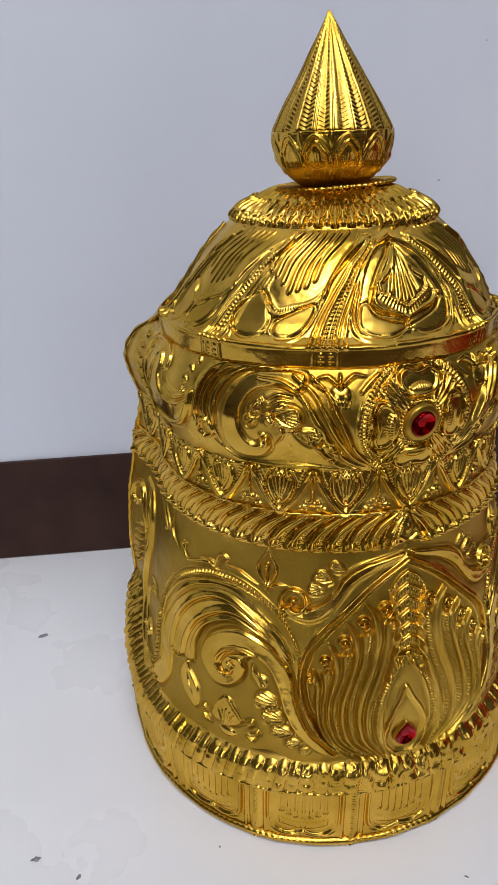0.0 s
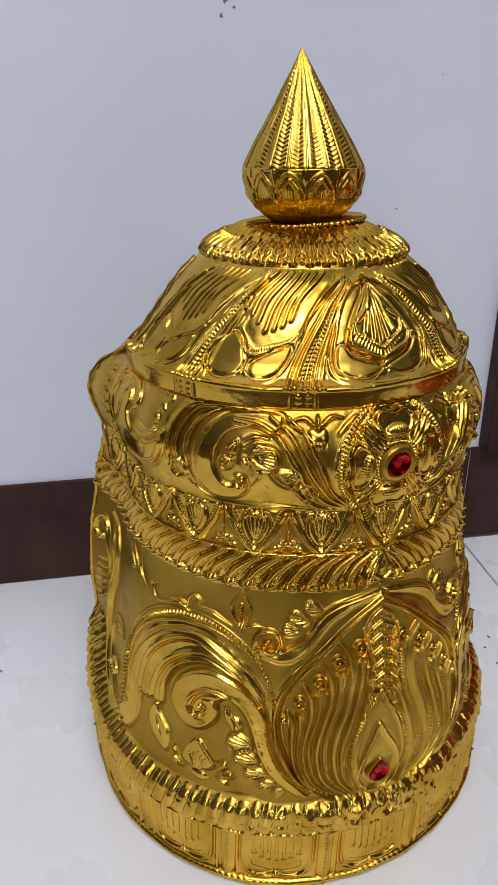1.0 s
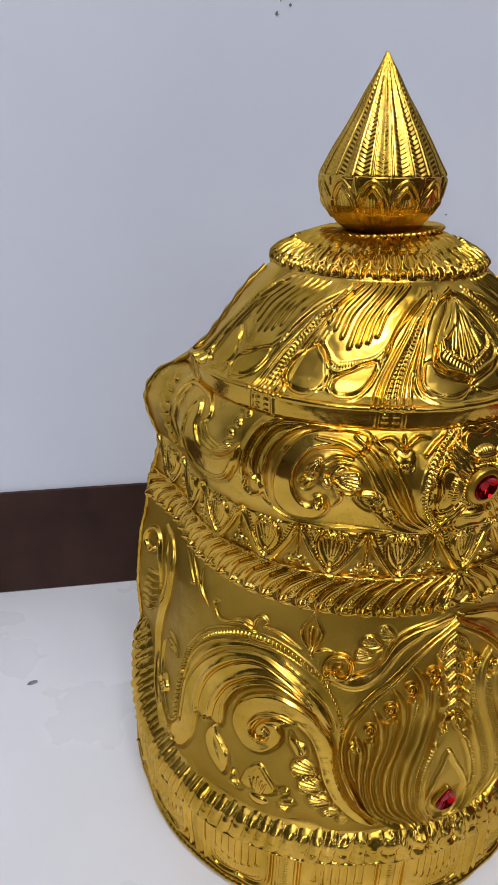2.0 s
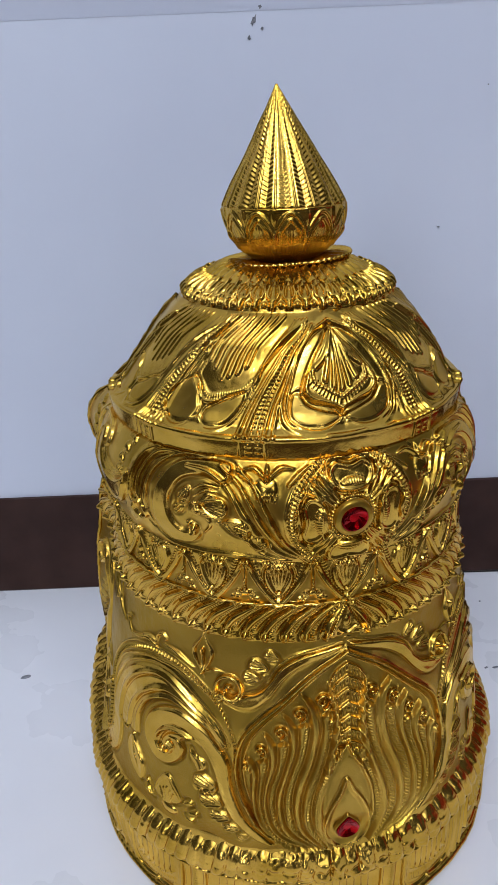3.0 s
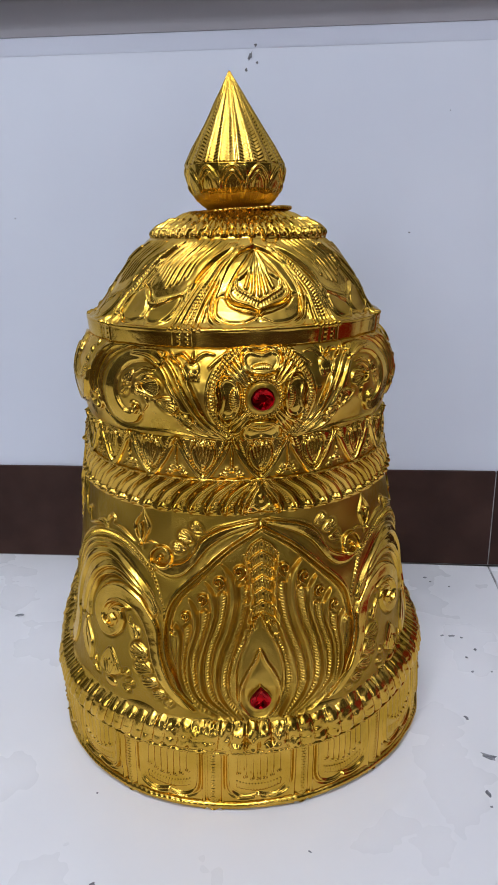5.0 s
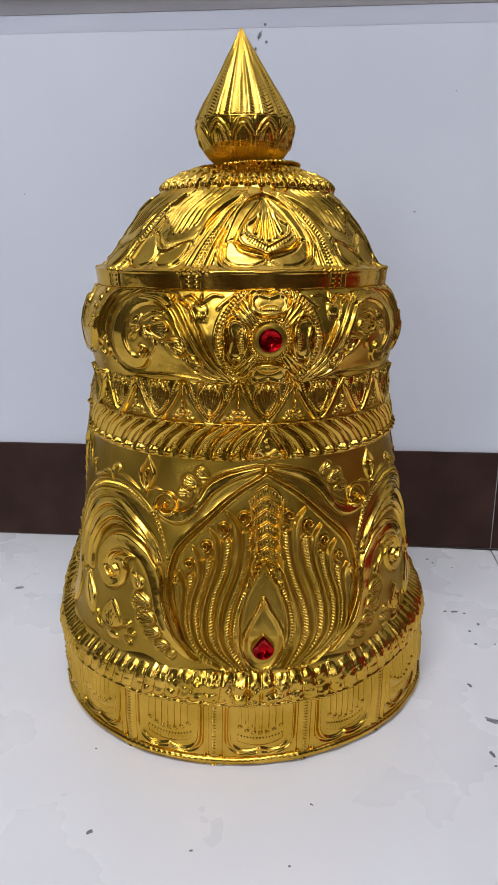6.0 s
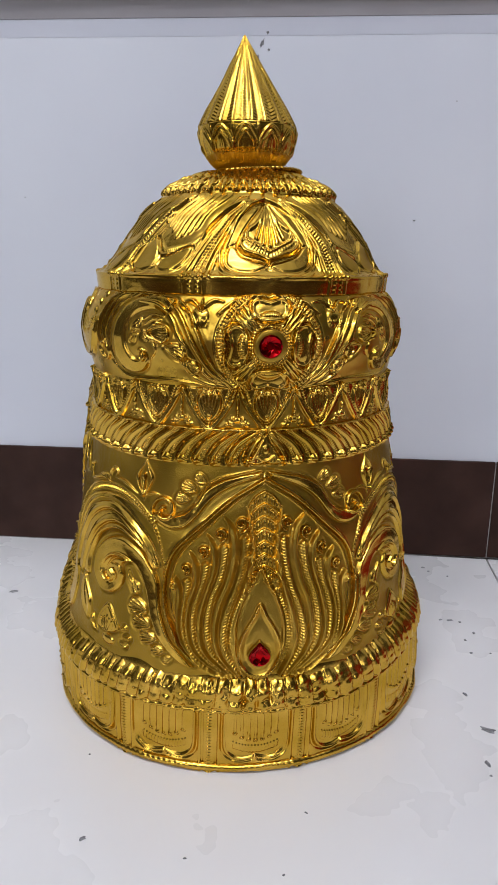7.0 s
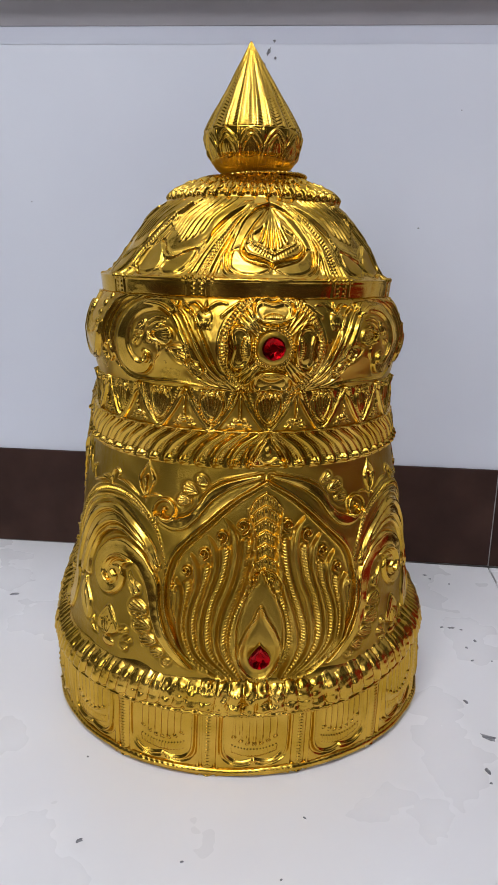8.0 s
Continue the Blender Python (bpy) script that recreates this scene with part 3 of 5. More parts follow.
# the feather: plain pointed leaves and runged strands by turns, side by side without a gap
STRANDS = (("leaf", ((-6.2, 166.4), (-4.6, 156), (-3.8, 148), (-3.6, 138), (-4.6, 125), (-6.4, 112), (-8.2, 100), (-8.9, 88), (-7.8, 76), (-5.0, 64))),
           ("rung", ((-5.6, 147), (-5.4, 145), (-6.1, 129.7), (-8.1, 115), (-10.6, 101), (-11.4, 88), (-10.0, 76), (-6.2, 64))),
           ("leaf", ((-12.8, 157.3), (-9.9, 147.6), (-9.1, 135.6), (-10.7, 119.6), (-13.0, 106.9), (-13.8, 91.5), (-12.0, 77), (-7.2, 64))),
           ("rung", ((-11.8, 142), (-11.7, 138), (-12.9, 122.8), (-15.2, 109.4), (-16.0, 93.6), (-14.2, 79), (-8.2, 64))),
           ("leaf", ((-17.7, 147), (-15.6, 139.8), (-14.6, 129.3), (-16.0, 117.3), (-18.0, 100.6), (-17.9, 89), (-15.6, 77), (-9.2, 64))),
           ("rung", ((-17.1, 131), (-17, 128.4), (-17.9, 116.9), (-19.9, 103.4), (-19.8, 91), (-17.2, 78), (-10.1, 64))),
           ("leaf", ((-22.5, 136.4), (-20.6, 129), (-19.8, 119), (-21.4, 105.3), (-21.5, 92), (-18.8, 78.5), (-10.9, 64))),
           ("rung", ((-22.1, 121), (-22, 119.7), (-22.4, 108.9), (-22.9, 97), (-21.9, 86), (-18.6, 74), (-11.7, 64))),
           ("leaf", ((-26.2, 121), (-24.6, 112), (-24.6, 104), (-24.3, 95), (-22.8, 85), (-18.8, 73), (-12.5, 64))))
rows = np.where((B.V > 63.5) & (B.V < 168))[0]
lines = [curve(points, 8) for _, points in STRANDS]
middle = np.array([np.interp(B.V[rows], line[::-1, 1], line[::-1, 0]) for line in lines])
gap_in = np.vstack([middle[:1] - middle[1:2], middle[:-1] - middle[1:]]) / 2
gap_out = np.vstack([middle[:-1] - middle[1:], middle[-2:-1] - middle[-1:]]) / 2
for i, (kind, points) in enumerate(STRANDS):
    top = points[0][1]
    taper = np.clip((top - B.V[rows]) / (9.0 if kind == "leaf" else 2.0), 0, 1) ** 0.7
    off = B.A[None] - middle[i][:, None]
    side = np.where(off > 0, gap_in[i][:, None], gap_out[i][:, None])
    q = np.clip(1 - (off / np.maximum(side * taper[:, None], 1e-3)) ** 2, 0, 1)
    if kind == "leaf":
        q = 3.4 * q ** 0.7 - 0.9 * np.clip(1 - np.abs(np.abs(off / np.maximum(side, 1e-3)) - 0.62) / 0.16, 0, 1) * (q > 0)
    else:
        inner = np.clip((off / np.maximum(side, 1e-3) + 0.25) / 0.3, 0, 1)
        tick = 0.5 - 0.5 * np.cos(2 * np.pi * (B.V[rows][:, None] - 0.6 * np.abs(off) * K) / 1.75)
        q = 3.0 * q ** 0.6 * (1 - 0.42 * inner * tick)
    B.H[rows] += q
    # strands toned darker: the dark surroundings that steep relief mirrors, put into the colour
    B.M[rows] = np.where(q > 0, 0.6 if kind == "leaf" else 0.7, B.M[rows])
for a, v, r in ((-7.0, 153.0, 4.0), (-13.2, 147.0, 3.6), (-18.2, 136.8, 3.3), (-23.1, 126.0, 2.9), (-26.6, 115, 2.0)):
    B.stroke(whorl(a, v, 1.1 * r, 0.6, -80, 1.3, K), 0.95, 2.4, (1, 1))
# spine of fringed chevrons
for i in range(7):
    v = 171 - 7.0 * i
    w = 4.9
    B.stroke([(-w, v - 8.4), (-w * 0.6, v - 3.4), (0, v)], 1.0, 1.5, (0.5, 1))
    for j in range(6):
        a = -w * (0.05 + 0.17 * j)
        B.stroke([(a, v - 1.6 - 1.1 * j), (a * 1.1, v - 5.4 - 1.1 * j)], 0.55, 0.8, (1, 0.5))
# fleuron on the plain field
for line in (((-40.2, 184), (-41.2, 180), (-43.0, 174), (-42.0, 168), (-39.8, 163)), ((-40.2, 184), (-39.2, 180), (-37.5, 174), (-38.4, 168), (-39.8, 163))):
    B.stroke(line, 1.4, 1.8, (0.2, 0.5))
B.stroke([(-40.3, 175), (-40.1, 169), (-39.4, 160)], 1.2, 1.7, (1, 0.3))
B.bead(-40.3, 174.5, 1.6, 2.2, 1.2)
B.stroke([(-39.5, 163), (-36.5, 165.5), (-33.5, 165)], 0.9, 1.3, (0.5, 0.2))
# the great scroll: lapped bands inside a beaded cord
CORD = [(-29.6, 121), (-30.4, 129), (-32.4, 140), (-36.4, 150.4), (-44.2, 159), (-52.8, 162), (-63.4, 158.6), (-72.6, 148), (-79.2, 131.4), (-81.6, 113.4)]
B.stroke(CORD, 1.9, 1.6, (0.4, 1), pitch=2.3, lean=0.5)
B.stroke([(a + 1.0, v - 3.0) for a, v in CORD[1:]], 0.8, 1.0, (0.3, 0.8))
B.stroke([(a - 0.6, v + 2.7) for a, v in CORD[1:]], 0.7, 0.9, (0.3, 0.8))
B.stroke([(-81.8, 113), (-83, 96), (-82.4, 80), (-84.6, 74), (-88, 75)], 2.8, 2.0, (0.9, 0.3), pitch=3.0)
LAPS = ([(-32.2, 126), (-36.5, 139), (-46.1, 151.6), (-54.5, 155), (-64.5, 148.4), (-72.4, 134), (-77.6, 116.9), (-79.4, 98.6), (-79, 84)],
        [(-32.6, 124.6), (-38.7, 139.6), (-47.5, 148.4), (-56, 149.4), (-63.8, 140.6), (-70.2, 124.5), (-72.6, 107.2), (-72, 97)],
        [(-33.2, 123.4), (-38.6, 136.2), (-47.2, 143.4), (-54.5, 141.6), (-62, 130), (-65.8, 115.9), (-66.8, 103.7)],
        [(-33.6, 122.6), (-38.4, 132.4), (-45.3, 138.4), (-51.9, 138.2), (-58.4, 129.6), (-62, 116.6), (-62.2, 105.5)])
FIELD = LAPS[0] + [(-83, 72), (-81, 65.5), (-76, 68.4), (-72.4, 82), (-72.4, 97), (-69, 100), (-66.8, 102), (-62.4, 103)] + LAPS[3][-2::-1]
B.patch(FIELD, 1.5, 2.4)
for i, line in enumerate(LAPS):
    B.step(line, (5.4, 4.4, 4.0, 3.2)[i], (1.6, 2.2, 2.2, 2.0)[i], -1, (0.4, 0.7))
    B.stroke(line, 0.9, -1.0, (0.5, 0.9))
B.stroke([(-79, 84), (-82.6, 73), (-86, 66.4), (-91.4, 69.6), (-94, 76)], 1.0, 1.3, (0.6, 0.4))
# the comma inside them: a plain broad band that winds into a hook
INSIDE = [(-19, 67.5), (-23.6, 69.6), (-29.2, 80.4), (-33.1, 93), (-35.4, 106.8), (-37.6, 115.7), (-41.5, 122.6)]
OUTSIDE = [(-22, 74), (-26.6, 85.2), (-30.0, 100.4), (-31.6, 116), (-35.1, 125.4), (-40.5, 132.6), (-46.7, 135.6), (-53, 132), (-57.6, 124), (-59.3, 113.8), (-57.8, 105.2), (-54, 98.9), (-49.5, 99.5), (-45.9, 105.8), (-44.6, 113.3), (-45, 119.4)]
B.patch(OUTSIDE + INSIDE[::-1], 2.4, 2.2, 1.0)
HOOK = [(-36.6, 113), (-40, 121), (-44, 125), (-48, 124.8), (-51.6, 120.6), (-53.6, 113.4), (-52, 107.6), (-49.4, 107.8), (-48.4, 111.4), (-49.6, 114)]
B.stroke(HOOK, 1.2, 1.9, (0.3, 1))
B.stroke([(a + 1.3, v - 1.6) for a, v in HOOK[2:7]], 1.0, -1.3, (0.4, 0.5))
B.stroke([(a, v) for a, v in OUTSIDE[2:15]], 0.7, 0.9, (0.3, 0.6))
B.stroke([(-45.2, 106), (-44.2, 113), (-46.2, 119), (-49.2, 118.6)], 0.9, -1.1, (0.5, 0.4))
B.stroke([(a + 1.9, v + 0.6) for a, v in OUTSIDE[:4]], 0.8, 1.1, (0.4, 0.6))
FLAME = [(-67.2, 94), (-67, 87), (-63.7, 79), (-59.4, 75.4), (-58.9, 86.6), (-61, 92), (-63.1, 96), (-64.8, 101)]
B.patch(FLAME, 1.8, 2.2)
B.stroke([(-64.6, 98), (-63.4, 90), (-61, 82)], 0.8, -0.9, (0.4, 0.3))
B.bead(-69.6, 98.5, 2.6, 2.8, 1.2)
for line in (((-71.5, 165.5), (-69, 161.8), (-64.6, 164.2), (-60.4, 166.4), (-56, 164.2)), ((-56.8, 165.2), (-56.4, 171.5), (-54.6, 174.2), (-52.8, 172.4), (-53.8, 170)),
             ((-54, 168.8), (-50.2, 168.4), (-46.6, 166.6), (-42.6, 163.2)), ((-71, 166), (-71.6, 169.6), (-69.4, 171)), ((-63, 167), (-59.5, 168.4), (-56.6, 167.6))):
    B.stroke(line, 1.35, 1.7, (0.3, 0.3), power=0.7)
B.patch([(-42.6, 117.5), (-41, 113), (-38.4, 111), (-37.8, 106.4), (-40, 103.6), (-41.6, 107), (-43, 111.6)], 1.3, 2.0)
B.stroke([(-42.4, 116), (-40.4, 111), (-39, 106.4)], 0.6, -0.9)
for a, v, rx, ry, ang in ((-38.0, 97.4, 7.0, 5.2, 172), (-36.0, 88.8, 6.6, 4.9, 178), (-33.4, 80.8, 5.8, 4.4, 188), (-30.4, 74.2, 4.4, 3.4, 195), (-27.4, 69.6, 3.0, 2.4, 205)):
    B.frond(a, v, rx, ry, ang, 1.4, 4)
B.patch([(-53.8, 76.5), (-52.8, 84), (-49.6, 91.6), (-46.4, 85.4), (-44.6, 79.4), (-47, 75), (-51, 74.6)], 1.5, 2.2)
B.stroke([(-54.2, 75.8), (-53, 84.2), (-49.6, 92), (-46.2, 85.6), (-44.0, 79)], 1.2, 1.7, (0.5, 0.5))
for i in range(-2, 3):
    B.stroke([(-49.3 + 0.5 * i, 75), (-49.4 + 1.2 * i, 85 - 1.2 * abs(i))], 0.7, 1.1, (1, 0.5))
B.bead(-48.9, 69.8, 5.4, 3.6, 2.2)
for a, v, r, ang in ((-42.6, 81.0, 2.8, 30), (-41.2, 75.6, 2.8, 10), (-42.4, 70.4, 2.4, -15), (-55.6, 73.2, 2.8, 150), (-56.2, 78.6, 2.2, 130)):
    B.frond(a, v, 1.3 * r, 0.8 * r, ang, 1.7, 2)
# side of the body, towards the open back
B.stroke([(-81, 65.5), (-88, 67), (-96, 72), (-102, 84), (-105, 102), (-104.5, 121), (-102.5, 138), (-101, 156), (-104, 170), (-110, 177)], 3.6, 3.2, (0.5, 0.3), power=0.6)
B.stroke([(-87, 76), (-92, 82), (-97, 95), (-97.5, 108), (-93, 117), (-87, 117)], 1.6, 1.7, (0.4, 0.3))
B.stroke(whorl(-91.5, 87, 7.0, 1.2, 250, -1.3, K), 1.9, 2.6, (0.5, 0.8))
B.stroke([(-108, 134), (-109, 146), (-110.4, 156), (-112, 164.5), (-115, 168.6), (-117.8, 164), (-118, 156), (-115.6, 152.6), (-113.8, 156.6)], 1.8, 2.8, (0.3, 0.8), power=0.7)
B.step([(-107, 126), (-106, 142), (-106.4, 156), (-109, 170)], 4, 1.4, 1)
for i in range(6):
    B.stroke([(-117.5 + 0.5 * i, 108 + 6 * i), (-113 + 0.5 * i, 111 + 6 * i), (-109.6, 117 + 5 * i)], 1.6, 2.2, (1, 0.3))
for line in (((-92, 180), (-86.6, 172.6), (-83.6, 168), (-86, 165.6)), ((-79.8, 181), (-79.4, 170), (-74, 163.4)), ((-87.6, 183), (-83.4, 176), (-81, 169)), ((-93, 112), (-89, 118), (-85, 116.5)), ((-96, 121), (-90, 123), (-86, 121))):
    B.stroke(line, 1.3, 1.6, (0.3, 0.3))
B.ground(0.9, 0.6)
B.mirror()
# eye of the feather: a leaf with a runged border, a sunk drop and its stone
LEAF = [(0, 128.5), (-2.2, 120), (-4.6, 111.5), (-6.5, 100), (-6.9, 88), (-6.2, 77), (-4.2, 68), (-1.6, 63.4)]
LEAF = [(a - 1.1, v) for a, v in LEAF]
FULL = LEAF + [(-2.2 - a, v) for a, v in LEAF[::-1]][:-1]
hollow = Relief(-EDGE, EDGE, 61, 188, 0.35, K)
hollow.patch(FULL, 1.0, 1.2)
B.H *= 1 - np.clip(hollow.H, 0, 1)
B.patch(FULL, 1.2, 5.0, 1.0, dull=0.75)
B.stroke(FULL, 1.3, 2.0, closed=True)
B.stroke([(a * 1.22 + 0.25, v + 0.4) for a, v in FULL[1:-1]], 1.7, 1.2, (0.7, 0.7), pitch=1.8)
DROP = [(0, 107.5), (-2.0, 100), (-4.2, 92.5), (-5.7, 83), (-5.3, 73.5), (-3.2, 66.8), (-1.0, 64.6)]
DROP = [(a - 1.0, v) for a, v in DROP]
DROP = DROP + [(-2.0 - a, v) for a, v in DROP[::-1]][:-1]
B.patch(DROP, 0.9, 2.6, 1.0, dish=2.6, dull=0.6)
B.stroke(DROP, 0.9, 1.3, closed=True)
for side_of in (-1, 1):
    for a, v, r, ang in ((-3.8, 121.5, 2.6, 235), (-6.0, 114.0, 2.2, 240)):
        B.shell(-1.1 - side_of * (-1.1 - a), v, r, ang if side_of > 0 else 180 - ang, 1.6)
B.soften(0.75)
B.chase(3.5, 0.75)
B.press(0.74)
B.tuck(0, 3, 1.5)
B.beaten(21, 0.13)
B.beaten(31, 0.4, ((18.0, 1.0), (7.0, 0.2)))
sheet("body", body, body_at, GOLD, crown, "gold body embossed with a peacock-feather eye between great scrolls")

# band of slanting strokes with beaded ends
rope = Relief(-EDGE, EDGE, 183.5, 206.5, 0.36, 1.78)
rope_at = round_surface((180, 184, 190, 197, 203, 208), (101.6, 101.2, 100.3, 99.4, 98.6, 98), 2)
for i in range(24):
    a = -5.2 - 5.45 * i
    line = [(a + 0.2, 187.0), (a + 0.5, 191), (a + 3.2, 197.5), (a + 8.6, 204)]
    if a > -7:
        line = [(a + 0.2, 187), (a + 0.4, 191), (a + 1.6, 196), (a + 4.2, 203)]
    rope.stroke(line, 4.2, 0.9, (0.95, 0.6), over=True)
    rope.stroke([(p - 1.1, v) for p, v in line], 2.0, 1.7, (0.9, 0.5))
    rope.stroke([(p + 0.9, v) for p, v in line], 1.5, 0.75, (0.9, 0.5), pitch=1.4)
    rope.stroke([(p + 2.5, v) for p, v in line], 0.8, -0.8, (1, 0.6))
    rope.bead(a - 0.2, 188.0, 2.3, 2.3, 2.0)
    rope.stroke([(a - 1.7, 190.6), (a - 1.9, 187.6), (a - 0.6, 184.9)], 0.6, 0.9)
rope.stroke([(-EDGE, 205.2), (EDGE, 205.2)], 1.1, 1.2)
rope.patch([(0, 203), (-1.6, 198), (-4.0, 191.5), (-5.0, 187.5), (-3.0, 185.6), (0, 186.4), (3.0, 185.6), (5.0, 187.5), (4.0, 191.5), (1.6, 198)], 1.3, 2.2)
for s in (-1, 1):
    rope.stroke([(0, 205), (2.4 * s, 199.5), (5.4 * s, 191.5), (6.2 * s, 186)], 0.9, 1.1)
rope.bead(0, 194.5, 1.8, 2.6, 0.9)
rope.stroke([(-2.6, 190.5), (0, 188), (2.6, 190.5)], 0.7, 0.9)
rope.soften(0.75)
rope.chase(3.5, 0.75)
rope.press(0.72)
rope.mirror()
rope.tuck(1.6, 1.2, 1.2)
rope.beaten(22, 0.11)
sheet("slanted_band", rope, rope_at, GOLD, crown, "gold band of slanting strokes ending in beads")

# band of pointed pendants
leafband = Relief(-EDGE, EDGE, 203.5, 231, 0.36, 1.75)
leafband_at = round_surface((200, 210, 220, 232), (98, 97.4, 97, 97), 2)
L = leafband
for i in range(-6, 7):
    c = 18.7 * i
    pend = [(c - 8.9, 231), (c - 7.0, 222), (c - 3.9, 213), (c, 206), (c + 3.9, 213), (c + 7.0, 222), (c + 8.9, 231)]
    L.patch(pend, 0.8, 2.0)
    L.stroke([(c + (a - c) * 0.86, v + 1.6) for a, v in pend], 0.9, 0.55, pitch=1.7)
    L.stroke([(c + (a - c) * 1.04, v - 0.6) for a, v in pend], 1.7, 2.2, power=0.8)
    L.frond(c, 218.0, 9.0, 7.0, 90, 1.2, 6)
    for j in (-2, 0, 2):
        L.bead(c + 1.35 * j, 227.2, 1.6, 1.4, 1.0)
        L.stroke([(c + 1.35 * j - 1.2, 227.4), (c + 1.35 * j, 224.6), (c + 1.35 * j + 1.2, 227.4)], 0.6, 0.9)
    L.stroke([(c - 8, 229.4), (c + 8, 229.4)], 0.9, 0.9)
    m = c + 9.35
    L.bead(m, 211, 2.1, 2.5, 1.7)
    for s in (-1, 1):
        L.shell(m + 1.9 * s, 209.6, 2.8, 90 - 65 * s, 1.0)
        L.bead(m + 3.4 * s, 207.6, 1.5, 1.2, 1.2)
    L.stroke([(m, 213.5), (m, 220), (m, 228)], 1.1, 1.2, (1.2, 0.3))
    L.bead(m, 216.4, 1.3, 1.9, 0.9)
L.stroke([(-EDGE, 204.6), (EDGE, 204.6)], 1.0, 1.0)
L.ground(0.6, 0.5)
L.soften(0.75)
L.chase(3.5, 0.75)
L.press(0.75)
L.mirror()
L.tuck(1.0, 3.6, 2.2)
L.beaten(23, 0.11)
sheet("pendant_band", leafband, leafband_at, GOLD, crown, "gold band of pointed beaded pendants")

# rounded roll with the rosette
roll = Relief(-EDGE, EDGE, 226.5, 278.5, 0.36, 1.83)
roll_at = round_surface((224, 228, 232, 238, 246, 254, 262, 269, 274, 278, 281), (94, 97, 98.3, 99.6, 102, 103, 101.8, 99, 96, 92.8, 91.5), 3)
R, KR = roll, 1.83
def ring(r):
    return [(r * math.cos(t) / KR, 252 + r * math.sin(t)) for t in np.linspace(0, 2 * math.pi, 25)[:-1]]
R.patch(ring(30.5), 0.7, 4)
R.stroke(ring(31), 0.9, 1.0, closed=True)
R.stroke(ring(28.3), 1.9, 1.3, closed=True, pitch=1.9)
R.stroke(ring(25.6), 0.8, 1.0, closed=True)
for i in range(4):
    th = math.pi / 2 * i
    def turned_to(r, s, th=th):
        x, y = r * math.cos(th) - s * math.sin(th), r * math.sin(th) + s * math.cos(th)
        return (x / KR, 252 + y)
    half = ((11.8, 3.4), (13.6, 8.2), (17.4, 11.0), (21.6, 10.8), (24.0, 6.6), (22.8, 0))
    petal = [turned_to(r, -s) for r, s in half] + [turned_to(r, s) for r, s in half[-2::-1]]
    R.patch(petal, 2.1, 2.4, 0.9, dish=2.2)
    R.stroke([turned_to(r * 1.07, -s * 1.12) for r, s in half[1:]] + [turned_to(r * 1.07, s * 1.12) for r, s in half[-2:0:-1]], 0.8, 1.2)
    root = turned_to(14.6, 0)
    R.bead(root[0], root[1], 3.3, 6.2, 1.9, math.degrees(th), 0.7)
    for j in range(-4, 5):
        R.stroke([turned_to(15.0, 1.15 * j), turned_to(17.7 - 0.1 * j * j, 1.4 * j)], 0.5, 0.8)
    for s in (-1, 0, 1):
        a, c2 = math.radians(90 * i + 45 + 8 * s), 25.0 - 1.2 * abs(s)
        R.stroke([(11.5 * math.cos(a) / KR, 252 + 11.2 * math.sin(a)), (c2 * math.cos(a) / KR, 252 + c2 * math.sin(a))], 1.6, 2.0, (0.4, 1.1), power=0.8)
R.stroke(ring(10.4), 1.4, 1.6, closed=True, pitch=1.6)
R.stroke(ring(7.6), 1.5, 2.0, closed=True)
# acanthus springing from under the rosette
for line, w in ((((-9, 228.5), (-16, 233.5), (-21.5, 243), (-26.6, 255), (-31, 265.5), (-36.5, 271.5), (-43.5, 272.8)), 2.3),
                (((-8.5, 229), (-15, 236), (-20, 246.5), (-24.4, 258), (-28.6, 268), (-34, 274.5)), 1.8),
                (((-8, 229.5), (-14, 238), (-18.2, 249), (-21.6, 259), (-25.4, 269), (-29.4, 275)), 1.5),
                (((-10, 228), (-19, 232), (-24.4, 240), (-28, 248)), 1.6),
                (((-16.5, 243), (-19.4, 253), (-22.6, 260.5)), 1.3)):
    R.stroke([(a - 2.2 * min(1, max(0, (264 - v) / 25)), v) for a, v in line], w, 1.7, (0.4, 0.3), power=0.7)
CRESC = [(-31, 275.5), (-40.5, 276.5), (-47.4, 273.4), (-51.8, 264), (-53.6, 251.8), (-53, 240), (-48.8, 234.2), (-42.8, 234.4), (-39.4, 240), (-40, 246.8), (-42, 245.2), (-43.4, 242), (-46, 243.4), (-48, 251), (-47.4, 260.4), (-44.2, 267.6), (-38.2, 270), (-32.4, 268)]
R.patch(CRESC, 2.4, 3.6, 0.8)
R.stroke(whorl(-41.6, 244.4, 3.4, 0.8, 120, -1.2, KR), 1.0, 1.6)
for line in (((-38, 277), (-47, 276.4), (-53.2, 270), (-55.8, 260), (-56.4, 248), (-55, 237)), ((-47, 277.6), (-54.6, 274.5), (-58.4, 266), (-59.6, 256), (-59, 248)), ((-54.5, 277.8), (-59.4, 272.8), (-62, 263), (-63, 251), (-62, 243))):
    R.step(line, 4.5, 1.9, -1)
R.stroke([(-62.8, 243), (-61.4, 248.6), (-58, 248.8), (-57.2, 243), (-60.6, 239), (-62.8, 243)], 1.2, 1.7)
R.stroke([(-57.5, 239), (-50, 231.4), (-41, 231), (-30, 231.6), (-20, 229.4)], 1.2, 1.4, (0.4, 0.4))
for off in (0, 2.2, 4.2):
    R.stroke([(-41.5 + 0.5 * off, 263.5 - off), (-38 + 0.3 * off, 266.6 - off), (-34 - 0.2 * off, 266 - 0.9 * off)], 0.9, 1.3, (0.4, 0.4))
R.frond(-35.4, 257.0, 8.0, 5.2, -6, 1.8, 6)
R.frond(-29.4, 248.2, 6.8, 4.4, -22, 1.7, 5)
